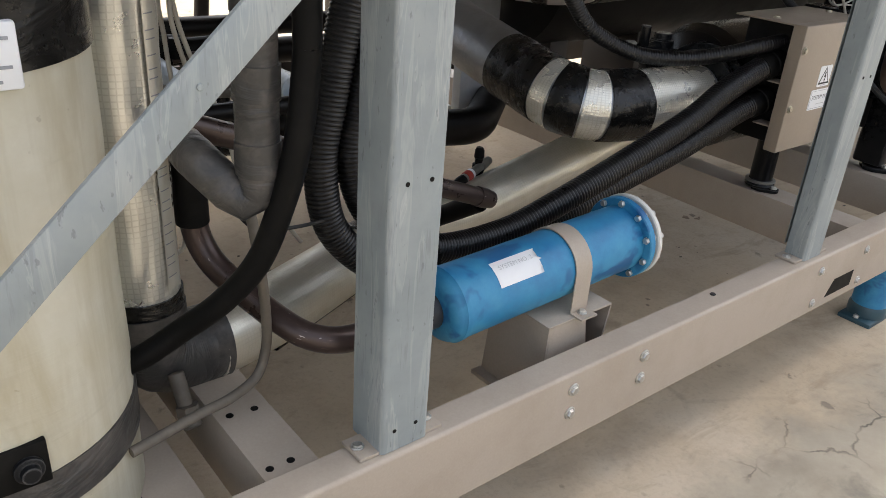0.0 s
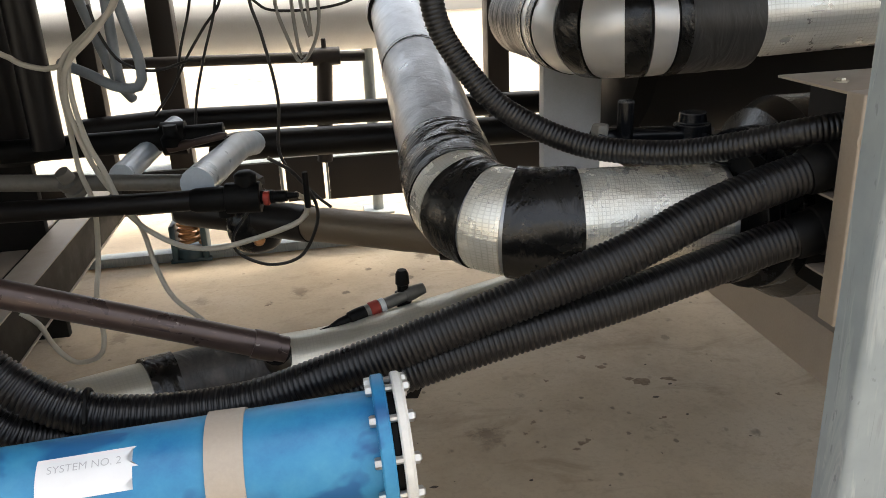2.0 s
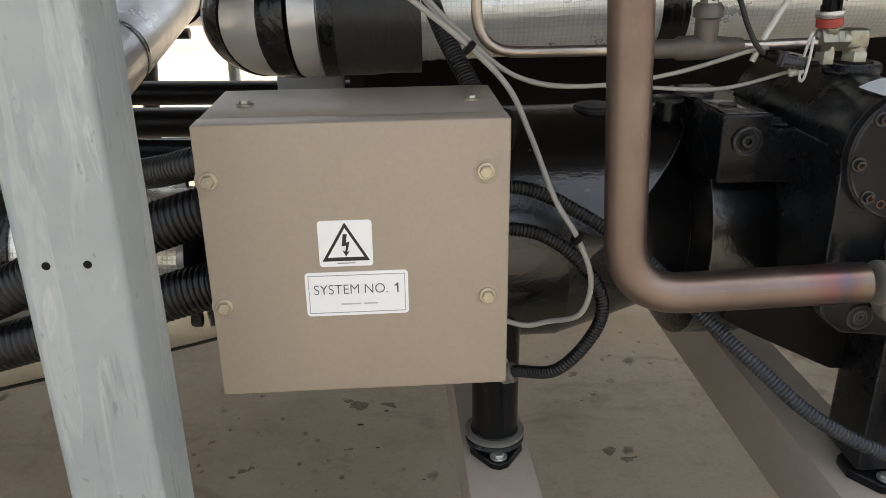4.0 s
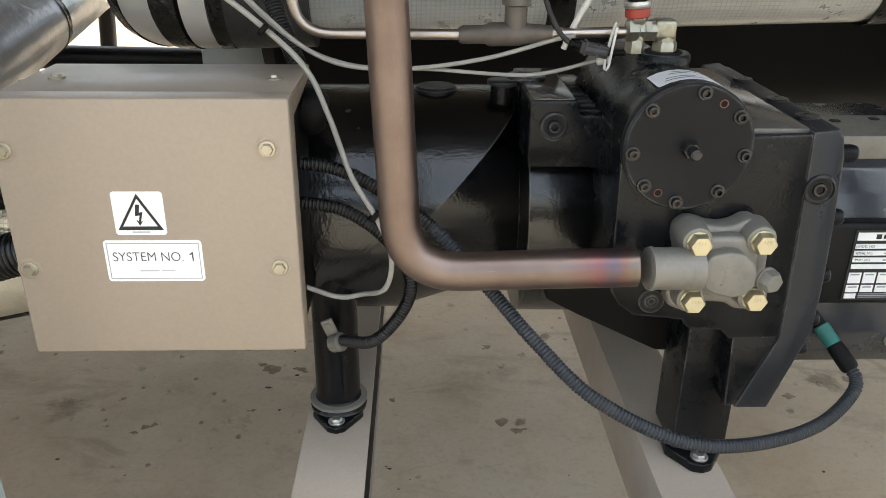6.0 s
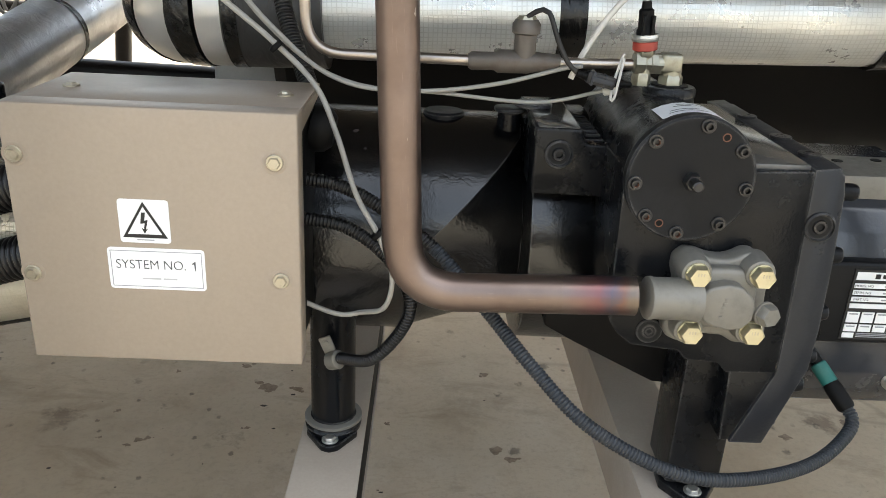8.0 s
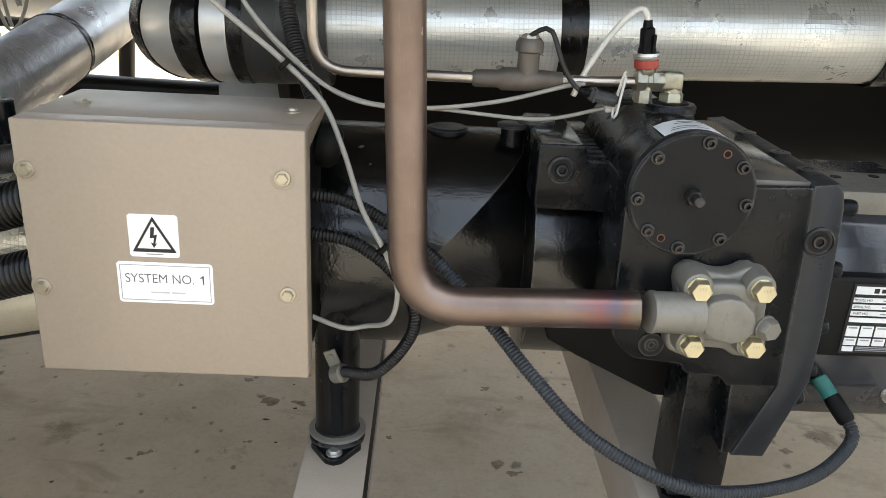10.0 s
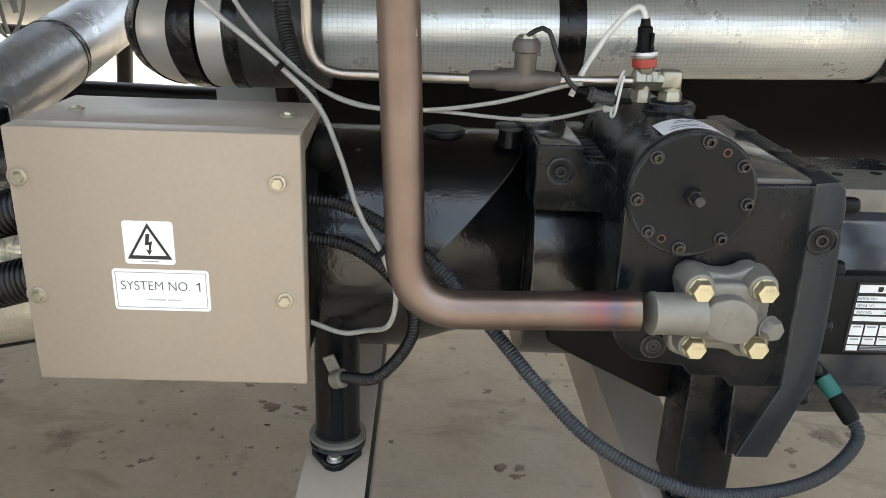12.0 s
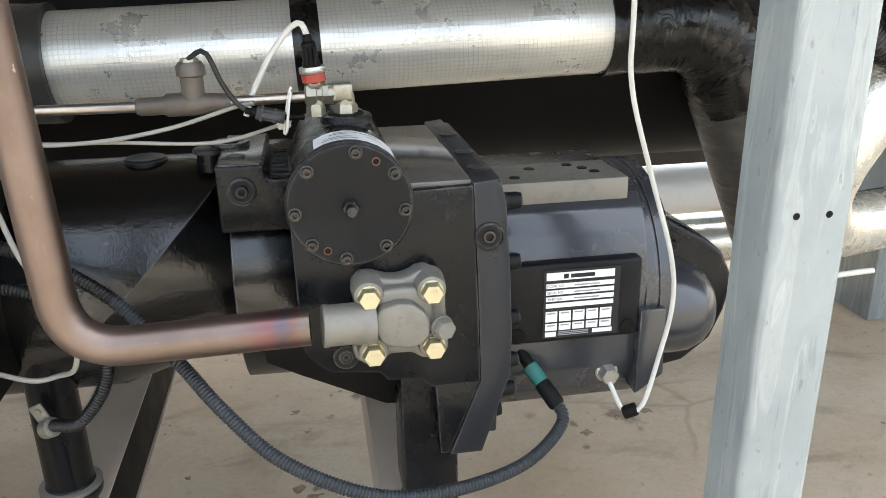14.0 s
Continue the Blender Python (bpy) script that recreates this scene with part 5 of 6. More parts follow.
    def field(x0, x1, z0, z1, mat=PAPER):
        part("plate_field", block(x0, x1, 1.0827, 1.0836, z0, z1, 0), mat, np_, smooth=0)
    field(2.336, 2.424, 0.651, 0.661)
    part("maker_mark", block(2.358, 2.364, 1.0822, 1.0828, 0.653, 0.659, 0), INK, np_, smooth=0)
    part("maker_mark", block(2.367, 2.398, 1.0822, 1.0828, 0.6535, 0.6585, 0), INK, np_, smooth=0)
    for i in range(4):
        field(2.336, 2.424, 0.6405 - 0.0088 * i, 0.6465 - 0.0088 * i)
        if i < 3:
            text_mesh("printed_name", ("MODEL NO.", "SERIAL NO.", "PART NO.")[i], 0.0046, INK, np_, Matrix.Translation((2.348, 1.0825, 0.6433 - 0.0088 * i)) @ FACE_FRONT, 0.92)
            part("print_bar", block(2.372, 2.405, 1.0822, 1.0828, 0.6425 - 0.0088 * i, 0.6442 - 0.0088 * i, 0), INK_GREY, np_, smooth=0)
    for i in range(5):
        for j, (za, zb) in enumerate(((0.595, 0.609), (0.583, 0.5925))):
            field(2.336 + i * 0.0178, 2.3512 + i * 0.0178, za, zb)
            part("print_bar", block(2.338 + i * 0.0178, 2.3485 + i * 0.0178, 1.0822, 1.0828, zb - 0.0032, zb - 0.0016, 0), INK_GREY, np_, smooth=0)
    field(2.336, 2.350, 0.5745, 0.581)
    field(2.398, 2.424, 0.5755, 0.581)
    for i in range(3):
        part("print_bar", block(2.353, 2.393, 1.0828, 1.0835, 0.5755 + i * 0.0022, 0.5765 + i * 0.0022, 0), INK_GREY, np_, smooth=0)

    # feet
    f1 = part("foot", turned((1.706, 1.20, 0.345), (1.706, 1.20, 0.60), [(0, 0.039), (0.006, 0.040), (0.012, 0.036), (0.016, 0.036), (0.02, 0.031), (0.20, 0.031), (0.255, 0.040)], 32), BLACK, e)
    part("foot_ring", turned((1.706, 1.20, 0.357), (1.706, 1.20, 0.364), [(0, 0.0385), (0.0015, 0.0405), (0.0055, 0.0405), (0.007, 0.0385)], 32), CASTING, f1, "dusty grey rubber ring")
    part("foot_base", prism([(1.674, 1.205), (1.670, 1.18), (1.694, 1.145), (1.706, 1.14), (1.718, 1.145), (1.742, 1.18), (1.738, 1.205), (1.706, 1.225)], "z", 0.336, 0.347, 0.003), BLACK, f1)
    bolt(f1, (1.706, 1.157, 0.347), (0, 0, 1), 0.0085, 0.006, STEEL, washer=0.0115)
    f2 = part("foot", prism([(2.150, 1.075), (2.222, 1.075), (2.222, 1.155), (2.205, 1.165), (2.165, 1.165), (2.150, 1.155)], "z", 0.356, 0.60, 0.006), BLACK, e)
    # blacker material here paints the unlit space under the body
    part("foot_web", prism([(1.985, 0.60), (2.17, 0.60), (2.17, 0.46), (2.137, 0.462), (2.027, 0.517), (1.985, 0.54)], "y", 1.15, 1.27, 0.004), SHELL, e)
    part("foot_base", prism([(2.150, 1.12), (2.148, 1.09), (2.172, 1.055), (2.186, 1.05), (2.200, 1.055), (2.224, 1.09), (2.222, 1.12), (2.19, 1.15)], "z", 0.336, 0.35, 0.003), BLACK, f2)
    bolt(f2, (2.186, 1.068, 0.35), (0, 0, 1), 0.0085, 0.006, STEEL, washer=0.0115)
    se = part("suction_end", turned((1.335, 1.235, 0.635), (1.43, 1.26, 0.63), [(0, 0.085), (0.004, 0.105), (0.025, 0.105), (0.03, 0.09), (0.05, 0.09), (0.054, 0.118), (0.085, 0.12), (0.095, 0.10)], 40), BLACK, e)
    for k in range(8):
        a = 2 * math.pi * k / 8 + 0.3
        bolt(se, (1.336, 1.235 + 0.095 * math.cos(a), 0.635 + 0.095 * math.sin(a)), (-1, 0, 0), 0.009, 0.012, STEEL if k == 2 else BOLT_BLACK)
    return e


compressor()

# ---- copper injection line and its flange valve ----
line_pts = [(1.755, 1.01, 1.76), (1.8045, 0.99, 0.657), (2.06, 0.985, 0.6645)]
ol = thing("injection_line", (1.8, 0.97, 0.66), "tarnished copper line with a round elbow in front of the compressor", "pipe")
lp = resample(bend(line_pts, 0.062, 14), 0.006)
part("tube", sweep(lp[:-14], 0.0206, 28), COPPER, ol)
part("heat_mark", sweep(lp[-16:-2], 0.0207, 28), HEAT_BRAZE, ol, "purple and blue heat tint at the brazed joint")


def flange_valve():
    e = thing("flange_valve", (2.143, 1.02, 0.655), "grey bronze flange valve with four yellow zinc bolts", "valve")
    part("socket", turned((2.060, 0.9865, 0.662), (2.116, 0.991, 0.660), [(0, 0.0205), (0.001, 0.0228), (0.005, 0.0234), (0.008, 0.0224), (0.03, 0.0226), (0.045, 0.0232), (0.056, 0.024)], 32), CASTING, e)
    bolts = ((2.1115, 0.690), (2.179, 0.691), (2.180, 0.625), (2.1135, 0.623))
    part("flange", prism([(2.094, 0.683), (2.0945, 0.697), (2.104, 0.7065), (2.116, 0.706), (2.131, 0.7005), (2.146, 0.699), (2.158, 0.702), (2.167, 0.708), (2.178, 0.7085), (2.190, 0.700), (2.198, 0.687), (2.197, 0.668), (2.198, 0.645), (2.199, 0.622), (2.194, 0.608), (2.184, 0.600), (2.170, 0.601), (2.158, 0.609), (2.134, 0.610), (2.122, 0.602), (2.108, 0.600), (2.095, 0.606), (2.091, 0.622), (2.098, 0.642), (2.099, 0.668)], "y", 1.008, 1.036, 0.0045, 3), CASTING, e)
    part("web", prism([(2.115, 0.686), (2.124, 0.694), (2.142, 0.6955), (2.160, 0.695), (2.170, 0.690), (2.180, 0.672), (2.182, 0.645), (2.170, 0.625), (2.122, 0.625), (2.112, 0.645)], "y", 0.992, 1.012, 0.006, 3), CASTING, e)
    bonnet = part("bonnet", prism([(2.1165, 0.6725), (2.1245, 0.680), (2.142, 0.6845), (2.157, 0.682), (2.1695, 0.671), (2.1745, 0.660), (2.174, 0.645), (2.165, 0.634), (2.150, 0.631), (2.132, 0.6355), (2.121, 0.642), (2.1155, 0.655)], "y", 0.976, 1.0, 0.0035, 3), CASTING, e)
    part("cast_mark", join(*[block(2.1365 + 0.0009 * k, 2.1405 + 0.0009 * k, 0.9754, 0.9764, 0.6455 + 0.0052 * k, 0.6485 + 0.0052 * k, 0.0004) for k in range(5)]), CASTING, bonnet, "cast relief marks")
    for x, z in bolts:
        part("boss", turned((x, 1.02, z), (x, 0.990, z), [(0, 0.0185), (0.016, 0.0175), (0.026, 0.0165), (0.029, 0.0155), (0.030, 0.0135)], 24), CASTING, e)
        head = bolt(e, (x, 0.990, z), (0, -1, 0), 0.0125, 0.0125, ZINC, name="flange_bolt", label="yellow zinc hexagon bolt", washer=0.0128)
        part("grade_mark", join(*[block(x + d - 0.0006, x + d + 0.0006, 0.9772, 0.9778, z + 0.002, z + 0.0055, 0) for d in (-0.003, 0.0, 0.003)]), SCREW, head, smooth=0)
    bolt(e, (2.188, 0.985, 0.650), (0.35, -1, 0), 0.0125, 0.013, CASTING, name="side_plug", washer=0.0135)
    return e


flange_valve()


# ---- small tube, tee, sensors over the compressor ----
st = thing("sensor_tube", (1.9, 1.17, 0.87), "bright small tube with tee and pressure sensor above the compressor", "tube")
part("tube", sweep(resample(bend([(1.668, 1.20, 1.76), (1.678, 1.185, 0.870), (1.90, 1.175, 0.871), (2.06, 1.172, 0.875)], 0.045), 0.008), 0.0063, 14), STEEL_TUBE, st)
tee = part("tee_valve", join(turned((1.868, 1.176, 0.8705), (1.975, 1.174, 0.873), [(0, 0.008), (0.004, 0.0105), (0.03, 0.0105), (0.035, 0.0135), (0.07, 0.0135), (0.08, 0.0115), (0.107, 0.009)], 18), turned((1.933, 1.175, 0.871), (1.933, 1.175, 0.915), [(0, 0.013), (0.032, 0.013), (0.034, 0.0165), (0.044, 0.0165), (0.049, 0.013)], 18)), DARK_CASTING, st, "dull bronze tee valve")
part("cap", hexagon((1.933, 1.175, 0.913), (1.933, 1.175, 0.924), 0.011), BRASS, tee)
el = part("elbow_fitting", join(turned((2.060, 1.172, 0.877), (2.094, 1.172, 0.877), [(0, 0.0105), (0.002, 0.0135), (0.013, 0.0135), (0.0145, 0.0115), (0.02, 0.0115), (0.021, 0.0125), (0.034, 0.0125)], 6), rod((2.074, 1.172, 0.853), (2.074, 1.172, 0.89), 0.0085, 18), hexagon((2.072, 1.172, 0.852), (2.072, 1.172, 0.866), 0.0115)), BRASS, st, "zinc plated tee fitting")
part("angle_fitting", join(sweep(bend([(2.088, 1.172, 0.878), (2.107, 1.172, 0.879), (2.107, 1.172, 0.862)], 0.010, 6), 0.0115, 16), moved(block(-0.0125, 0.0125, -0.0115, 0.0115, -0.0115, 0.0115, 0.0045, 3), Matrix.Translation((2.104, 1.172, 0.879))), turned((2.107, 1.172, 0.852), (2.107, 1.172, 0.866), [(0, 0.012), (0.001, 0.0145), (0.011, 0.0145), (0.014, 0.012)], 6)), BRASS, st, "zinc plated angle fitting")
boss = part("port_boss", turned((2.107, 1.172, 0.79), (2.107, 1.172, 0.853), [(0, 0.054), (0.02, 0.045), (0.034, 0.036), (0.046, 0.0305), (0.052, 0.029), (0.053, 0.031), (0.06, 0.031), (0.063, 0.0285)], 40), BLACK, st)
part("boss_rim", turned((2.107, 1.172, 0.8525), (2.107, 1.172, 0.8545), [(0, 0.022), (0.002, 0.021)], 28), RUBBER, boss)
part("sensor_foot", turned((2.073, 1.172, 0.884), (2.0725, 1.172, 0.892), [(0, 0.0095), (0.003, 0.012), (0.008, 0.0125)], 6), BRASS, st)
ps = part("pressure_sensor", turned((2.0724, 1.172, 0.891), (2.067, 1.172, 0.948), [(0, 0.0115), (0.018, 0.0125), (0.019, 0.0108), (0.024, 0.0105), (0.026, 0.009), (0.046, 0.0085), (0.048, 0.006), (0.056, 0.005)], 24), RUBBER, st, "black capped pressure sensor")
part("sensor_clip", join(block(2.0632, 2.0668, 1.159, 1.164, 0.905, 0.932, 0.001), block(2.0732, 2.0768, 1.159, 1.164, 0.905, 0.932, 0.001)), RUBBER, ps)
part("red_ring", rod((2.0722, 1.172, 0.892), (2.0712, 1.172, 0.9025), 0.0142, 28, 0.001), RED, ps)
part("steel_ring", turned((2.0712, 1.172, 0.9025), (2.0705, 1.172, 0.910), [(0, 0.0150), (0.002, 0.0158), (0.003, 0.0148), (0.004, 0.0158), (0.0075, 0.0152)], 28), STEEL, ps)


# ---- cables ----
def cable(name, pts, r, material, label, category="cable", n=10, step=0.006, group=""):
    line = catmull(pts, step)
    return solid(name, sweep(line, r, n), material, tuple(line[len(line) // 2]), label, category, group)


cable("grey_cable", [(1.52, 1.11, 1.02), (1.579, 1.10, 0.956), (1.653, 1.10, 0.895), (1.70, 1.10, 0.848), (1.724, 1.09, 0.798), (1.748, 1.07, 0.735), (1.773, 1.062, 0.692), (1.79, 1.062, 0.643), (1.782, 1.07, 0.598), (1.752, 1.10, 0.575), (1.722, 1.10, 0.572), (1.67, 1.10, 0.592)], 0.0031, CABLE_GREY, "grey control cable looping down beside the box")
cable("grey_cable", [(1.55, 1.14, 1.76), (1.60, 1.14, 0.965), (1.67, 1.13, 0.885), (1.73, 1.14, 0.845), (1.81, 1.16, 0.835), (1.90, 1.17, 0.845), (1.98, 1.165, 0.868), (2.0, 1.16, 0.872)], 0.0026, CABLE_GREY, "grey sensor cable sagging across the compressor")
cable("grey_cable", [(1.545, 1.15, 1.76), (1.60, 1.15, 0.96), (1.67, 1.14, 0.88), (1.74, 1.15, 0.842), (1.84, 1.17, 0.832), (1.95, 1.17, 0.826), (2.02, 1.165, 0.842), (2.042, 1.16, 0.85)], 0.0023, CABLE_GREY, "thin grey sensor cable sagging across the compressor")
for p in ((1.583, 1.13, 0.985), (1.662, 1.115, 0.886), (1.774, 1.082, 0.690)):
    solid("cable_tie", turned((p[0] - 0.004, p[1] - 0.02, p[2] + 0.004), (p[0] + 0.004, p[1] - 0.02, p[2] - 0.004), [(0, 0.007), (0.001, 0.0082), (0.005, 0.0082), (0.006, 0.007)], 14), RUBBER, p, "black cable tie round grey cables", "cable tie")
cable("sensor_cable", [(2.067, 1.172, 0.946), (2.062, 1.173, 0.958), (2.05, 1.175, 0.955), (2.025, 1.175, 0.925), (2.002, 1.175, 0.885), (1.99, 1.175, 0.855)], 0.0036, CABLE_WHITE, "white cable rising to the pressure sensor")
cable("sensor_cable", [(1.93, 1.17, 0.92), (1.942, 1.165, 0.930), (1.955, 1.155, 0.93), (1.97, 1.15, 0.895), (1.99, 1.15, 0.868), (2.03, 1.15, 0.853)], 0.003, CABLE_BLACK, "thin black lead of the tee valve")
cable("white_tie", [(2.0445, 1.150, 0.884), (2.0415, 1.145, 0.872), (2.0390, 1.143, 0.856), (2.0365, 1.143, 0.840), (2.0335, 1.146, 0.838), (2.0350, 1.150, 0.852), (2.0390, 1.152, 0.870), (2.0430, 1.153, 0.886), (2.0450, 1.152, 0.889)], 0.0016, CABLE_WHITE, "white plastic tie round sensor leads", "cable tie", 8, 0.002)
solid("tape_wrap", rod((2.026, 1.158, 0.8445), (2.041, 1.156, 0.8475), 0.0052, 14, 0.0015), CABLE_WHITE, (2.034, 1.157, 0.846), "white tape wrapped round the thin sensor lead", "tape")
e = thing("plug_connector", (2.02, 1.15, 0.855), "black plug connector on the sensor lead", "connector")
tilt = Matrix.Translation((2.0195, 1.148, 0.8595)) @ Matrix.Rotation(radians(13), 4, "Y")
part("shell", moved(block(-0.0165, 0.0165, -0.007, 0.007, -0.0068, 0.0068, 0.0015), tilt), CABLE_BLACK, e)
part("latch", moved(join(block(-0.010, 0.014, -0.0092, -0.0065, -0.0030, 0.0030, 0.0008), block(-0.012, -0.0085, -0.0086, 0.0086, -0.0082, 0.0082, 0.001), block(0.0035, 0.006, -0.0080, 0.0080, -0.0076, 0.0076, 0.0008)), tilt), CABLE_BLUEBLACK, e)
for x, r in ((-0.020, 0.0048), (-0.026, 0.0040)):
    part("wire_seal", moved(rod((x - 0.003, 0, 0), (x + 0.004, 0, 0), r, 12, 0.0008), tilt), RUBBER, e)
part("tail", rod((2.035, 1.149, 0.8555), (2.058, 1.158, 0.8535), 0.0036, 12), RUBBER, e)

gl = thing("conduit", (2.2, 1.06, 0.4), "slate grey corrugated conduit looping under the compressor", "conduit")
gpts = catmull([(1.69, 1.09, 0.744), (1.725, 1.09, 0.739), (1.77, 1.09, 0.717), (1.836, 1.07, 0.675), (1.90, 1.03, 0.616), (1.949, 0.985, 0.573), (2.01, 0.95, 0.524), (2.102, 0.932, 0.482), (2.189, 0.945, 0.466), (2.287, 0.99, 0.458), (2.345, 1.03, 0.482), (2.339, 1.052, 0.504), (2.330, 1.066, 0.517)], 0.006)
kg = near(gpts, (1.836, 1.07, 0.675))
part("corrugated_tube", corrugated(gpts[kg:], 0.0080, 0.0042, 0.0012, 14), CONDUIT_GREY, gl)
# same slate conduit: the shade on this stretch is coloured black
part("shaded_length", corrugated(gpts[:kg + 1], 0.0080, 0.0042, 0.0013, 14), CONDUIT, gl, "slate conduit length with its shade coloured black")
d = (gpts[-1] - gpts[-4]).normalized()
part("sleeve", turned(gpts[-1] - d * 0.032, gpts[-1] + d * 0.004, [(0, 0.0092), (0.004, 0.0108), (0.03, 0.0108), (0.036, 0.0095)], 16), RUBBER, gl)
part("teal_collar", rod(gpts[-1] + d * 0.002, gpts[-1] + d * 0.030, 0.0100, 16), TEAL, gl, "teal connector collar")
part("plug", rod(gpts[-1] + d * 0.029, gpts[-1] + d * 0.058, 0.0075, 14), RUBBER, gl)


def motor_lead(pts, label):
    e = thing("conduit", pts[0], label, "conduit", "small conduits behind the box")
    part("corrugated_tube", corrugated(catmull(pts, 0.006), 0.0080, 0.0042, 0.0014, 12), CONDUIT, e)
    return e


loop = motor_lead([(1.66, 1.09, 0.702), (1.69, 1.09, 0.697), (1.738, 1.088, 0.688), (1.784, 1.085, 0.654), (1.811, 1.085, 0.604), (1.802, 1.09, 0.558), (1.765, 1.10, 0.51), (1.722, 1.14, 0.487)], "small black corrugated conduit clipped to the compressor foot")
part("clip", join(moved(block(-0.008, 0.008, -0.002, 0.002, 0.0, 0.032, 0.001), Matrix.Translation((1.712, 1.150, 0.482)) @ Matrix.Rotation(radians(-22), 4, "Y")), rod((1.7028, 1.149, 0.504), (1.7028, 1.146, 0.504), 0.004, 10, 0.0004), turned((1.708, 1.148, 0.478), (1.724, 1.138, 0.487), [(0, 0.011), (0.001, 0.0125), (0.016, 0.0125), (0.017, 0.011)], 16)), CASTING, loop, "zinc clip")
cable("white_wire", [(2.395, 1.03, 1.76), (2.40, 1.03, 1.25), (2.405, 1.03, 0.982), (2.408, 1.03, 0.895), (2.436, 1.03, 0.799), (2.470, 1.03, 0.695), (2.480, 1.035, 0.629), (2.466, 1.03, 0.562), (2.444, 1.02, 0.501), (2.425, 1.03, 0.49), (2.412, 1.05, 0.52)], 0.003, CABLE_WHITE, "white wire hanging over the motor end")

# ---- sensor on the low pipe ----
e = thing("low_sensor", (0.86, 1.48, 0.42), "small black valve with red banded sensor on the low pipe", "sensor")
part("stem", turned((0.907, 1.493, 0.395), (0.907, 1.493, 0.492), [(0, 0.011), (0.03, 0.012), (0.04, 0.015), (0.055, 0.015), (0.057, 0.010), (0.07, 0.010), (0.072, 0.0125), (0.09, 0.0115), (0.097, 0.008)], 18), RUBBER, e)
part("body", turned((0.838, 1.465, 0.432), (0.945, 1.498, 0.452), [(0, 0.0125), (0.03, 0.0125), (0.032, 0.0105), (0.075, 0.0105), (0.077, 0.0125), (0.09, 0.0125), (0.113, 0.010)], 18), CASTING, e)
part("white_ring", rod((0.862, 1.4725, 0.4365), (0.872, 1.4757, 0.4383), 0.0130, 20), PAPER, e)
part("red_band", rod((0.845, 1.467, 0.4335), (0.862, 1.4725, 0.4365), 0.0138, 20), RED, e)
part("plug", turned((0.838, 1.465, 0.432), (0.778, 1.446, 0.420), [(0, 0.0125), (0.012, 0.0135), (0.03, 0.0125), (0.032, 0.0095), (0.05, 0.0085), (0.064, 0.005)], 16), RUBBER, e)
part("lead", sweep(catmull([(0.78, 1.447, 0.421), (0.755, 1.44, 0.415), (0.742, 1.44, 0.40), (0.715, 1.43, 0.405), (0.69, 1.42, 0.385)], 0.006), 0.0035, 8), RUBBER, e)

# ---- vessels and pipes at the start of the walk ----
TX, TY, TR = -0.25, 1.13, 0.194
tank = thing("insulated_vessel", (TX, TY, GROUND), "tall cream insulated vessel with black tape bands", "vessel")
part("jacket", sweep(resample([(TX, TY, GROUND), (TX, TY, 1.752)], 0.04), TR, 64, True, 0.002, 2), CREAM, tank)
part("tape_band", sweep(resample([(TX, TY, 0.402), (TX, TY, 0.457)], 0.01), TR + 0.0025, 64, True, 0.001, 4), GREY_TAPE, tank)
part("tape_band", sweep(resample([(TX, TY, 0.905), (TX, TY, 1.01)], 0.01), TR + 0.0025, 64, True, 0.001, 6), TAPE, tank)
port = part("port_recess", block(-0.285, -0.203, TY - TR - 0.004, TY - TR + 0.03, 0.455, 0.512, 0.002), RUBBER, tank, "dark square cut-out")
part("port_plug", turned((-0.225, TY - TR - 0.004, 0.482), (-0.225, TY - TR - 0.02, 0.482), [(0, 0.016), (0.006, 0.016), (0.008, 0.011), (0.016, 0.010)], 18), BLACK_MATT, port)
pl = part("paper_plate", block(-0.26, -0.162, TY - TR + 0.006, TY - TR + 0.018, 0.893, 0.955, 0.003), PAPER, tank, "white paper plate with print")
for i in range(4):
    part("print_bar", block(-0.25, -0.18 + 0.01 * (i % 2), TY - TR + 0.0052, TY - TR + 0.0062, 0.90 + i * 0.013, 0.903 + i * 0.013, 0), INK_GREY, pl, smooth=0)

col = thing("insulated_column", (-0.005, 1.20, 0.5), "foil wrapped upright pipe with stitched seam", "pipe")
part("jacket", sweep(resample([(-0.005, 1.20, 0.50), (-0.005, 1.20, 1.752)], 0.03), 0.057, 36, True, 0.002, 8), FOIL_SEAM, col)
part("tape_band", sweep(resample([(-0.005, 1.20, 0.47), (-0.005, 1.20, 0.515)], 0.01), 0.060, 36, True, 0.001, 9), TAPE, col)
part("lower_elbow", sweep(resample(bend([(-0.005, 1.20, 0.49), (-0.005, 1.20, 0.39), (0.11, 1.205, 0.385)], 0.06), 0.012), 0.0625, 28), GREY_TAPE, col, "grey taped elbow")
part("valve", join(rod((0.01, 1.13, 0.40), (0.012, 1.10, 0.345), 0.012, 14), hexagon((0.012, 1.10, 0.36), (0.012, 1.095, 0.34), 0.017), rod((0.012, 1.095, 0.346), (0.012, 1.08, 0.33), 0.014, 14)), DUSTY_VALVE, col, "pale drain valve")
pipe("wrapped_riser", [(0.080, 0.957, 1.752), (0.072, 0.957, 0.705), (0.008, 1.0, 0.785), (0.065, 1.165, 0.735)], 0.0255, GREY_TAPE, "grey-brown wrapped riser with a tight U bend", n=24, elbow=0.055, wobble=0.0012, bands=[(0.70, 0.80, 0.0018, GREY_TAPE), (0.86, 0.90, 0.0022, GREY_TAPE), (0.95, 0.985, 0.002, GREY_TAPE)])
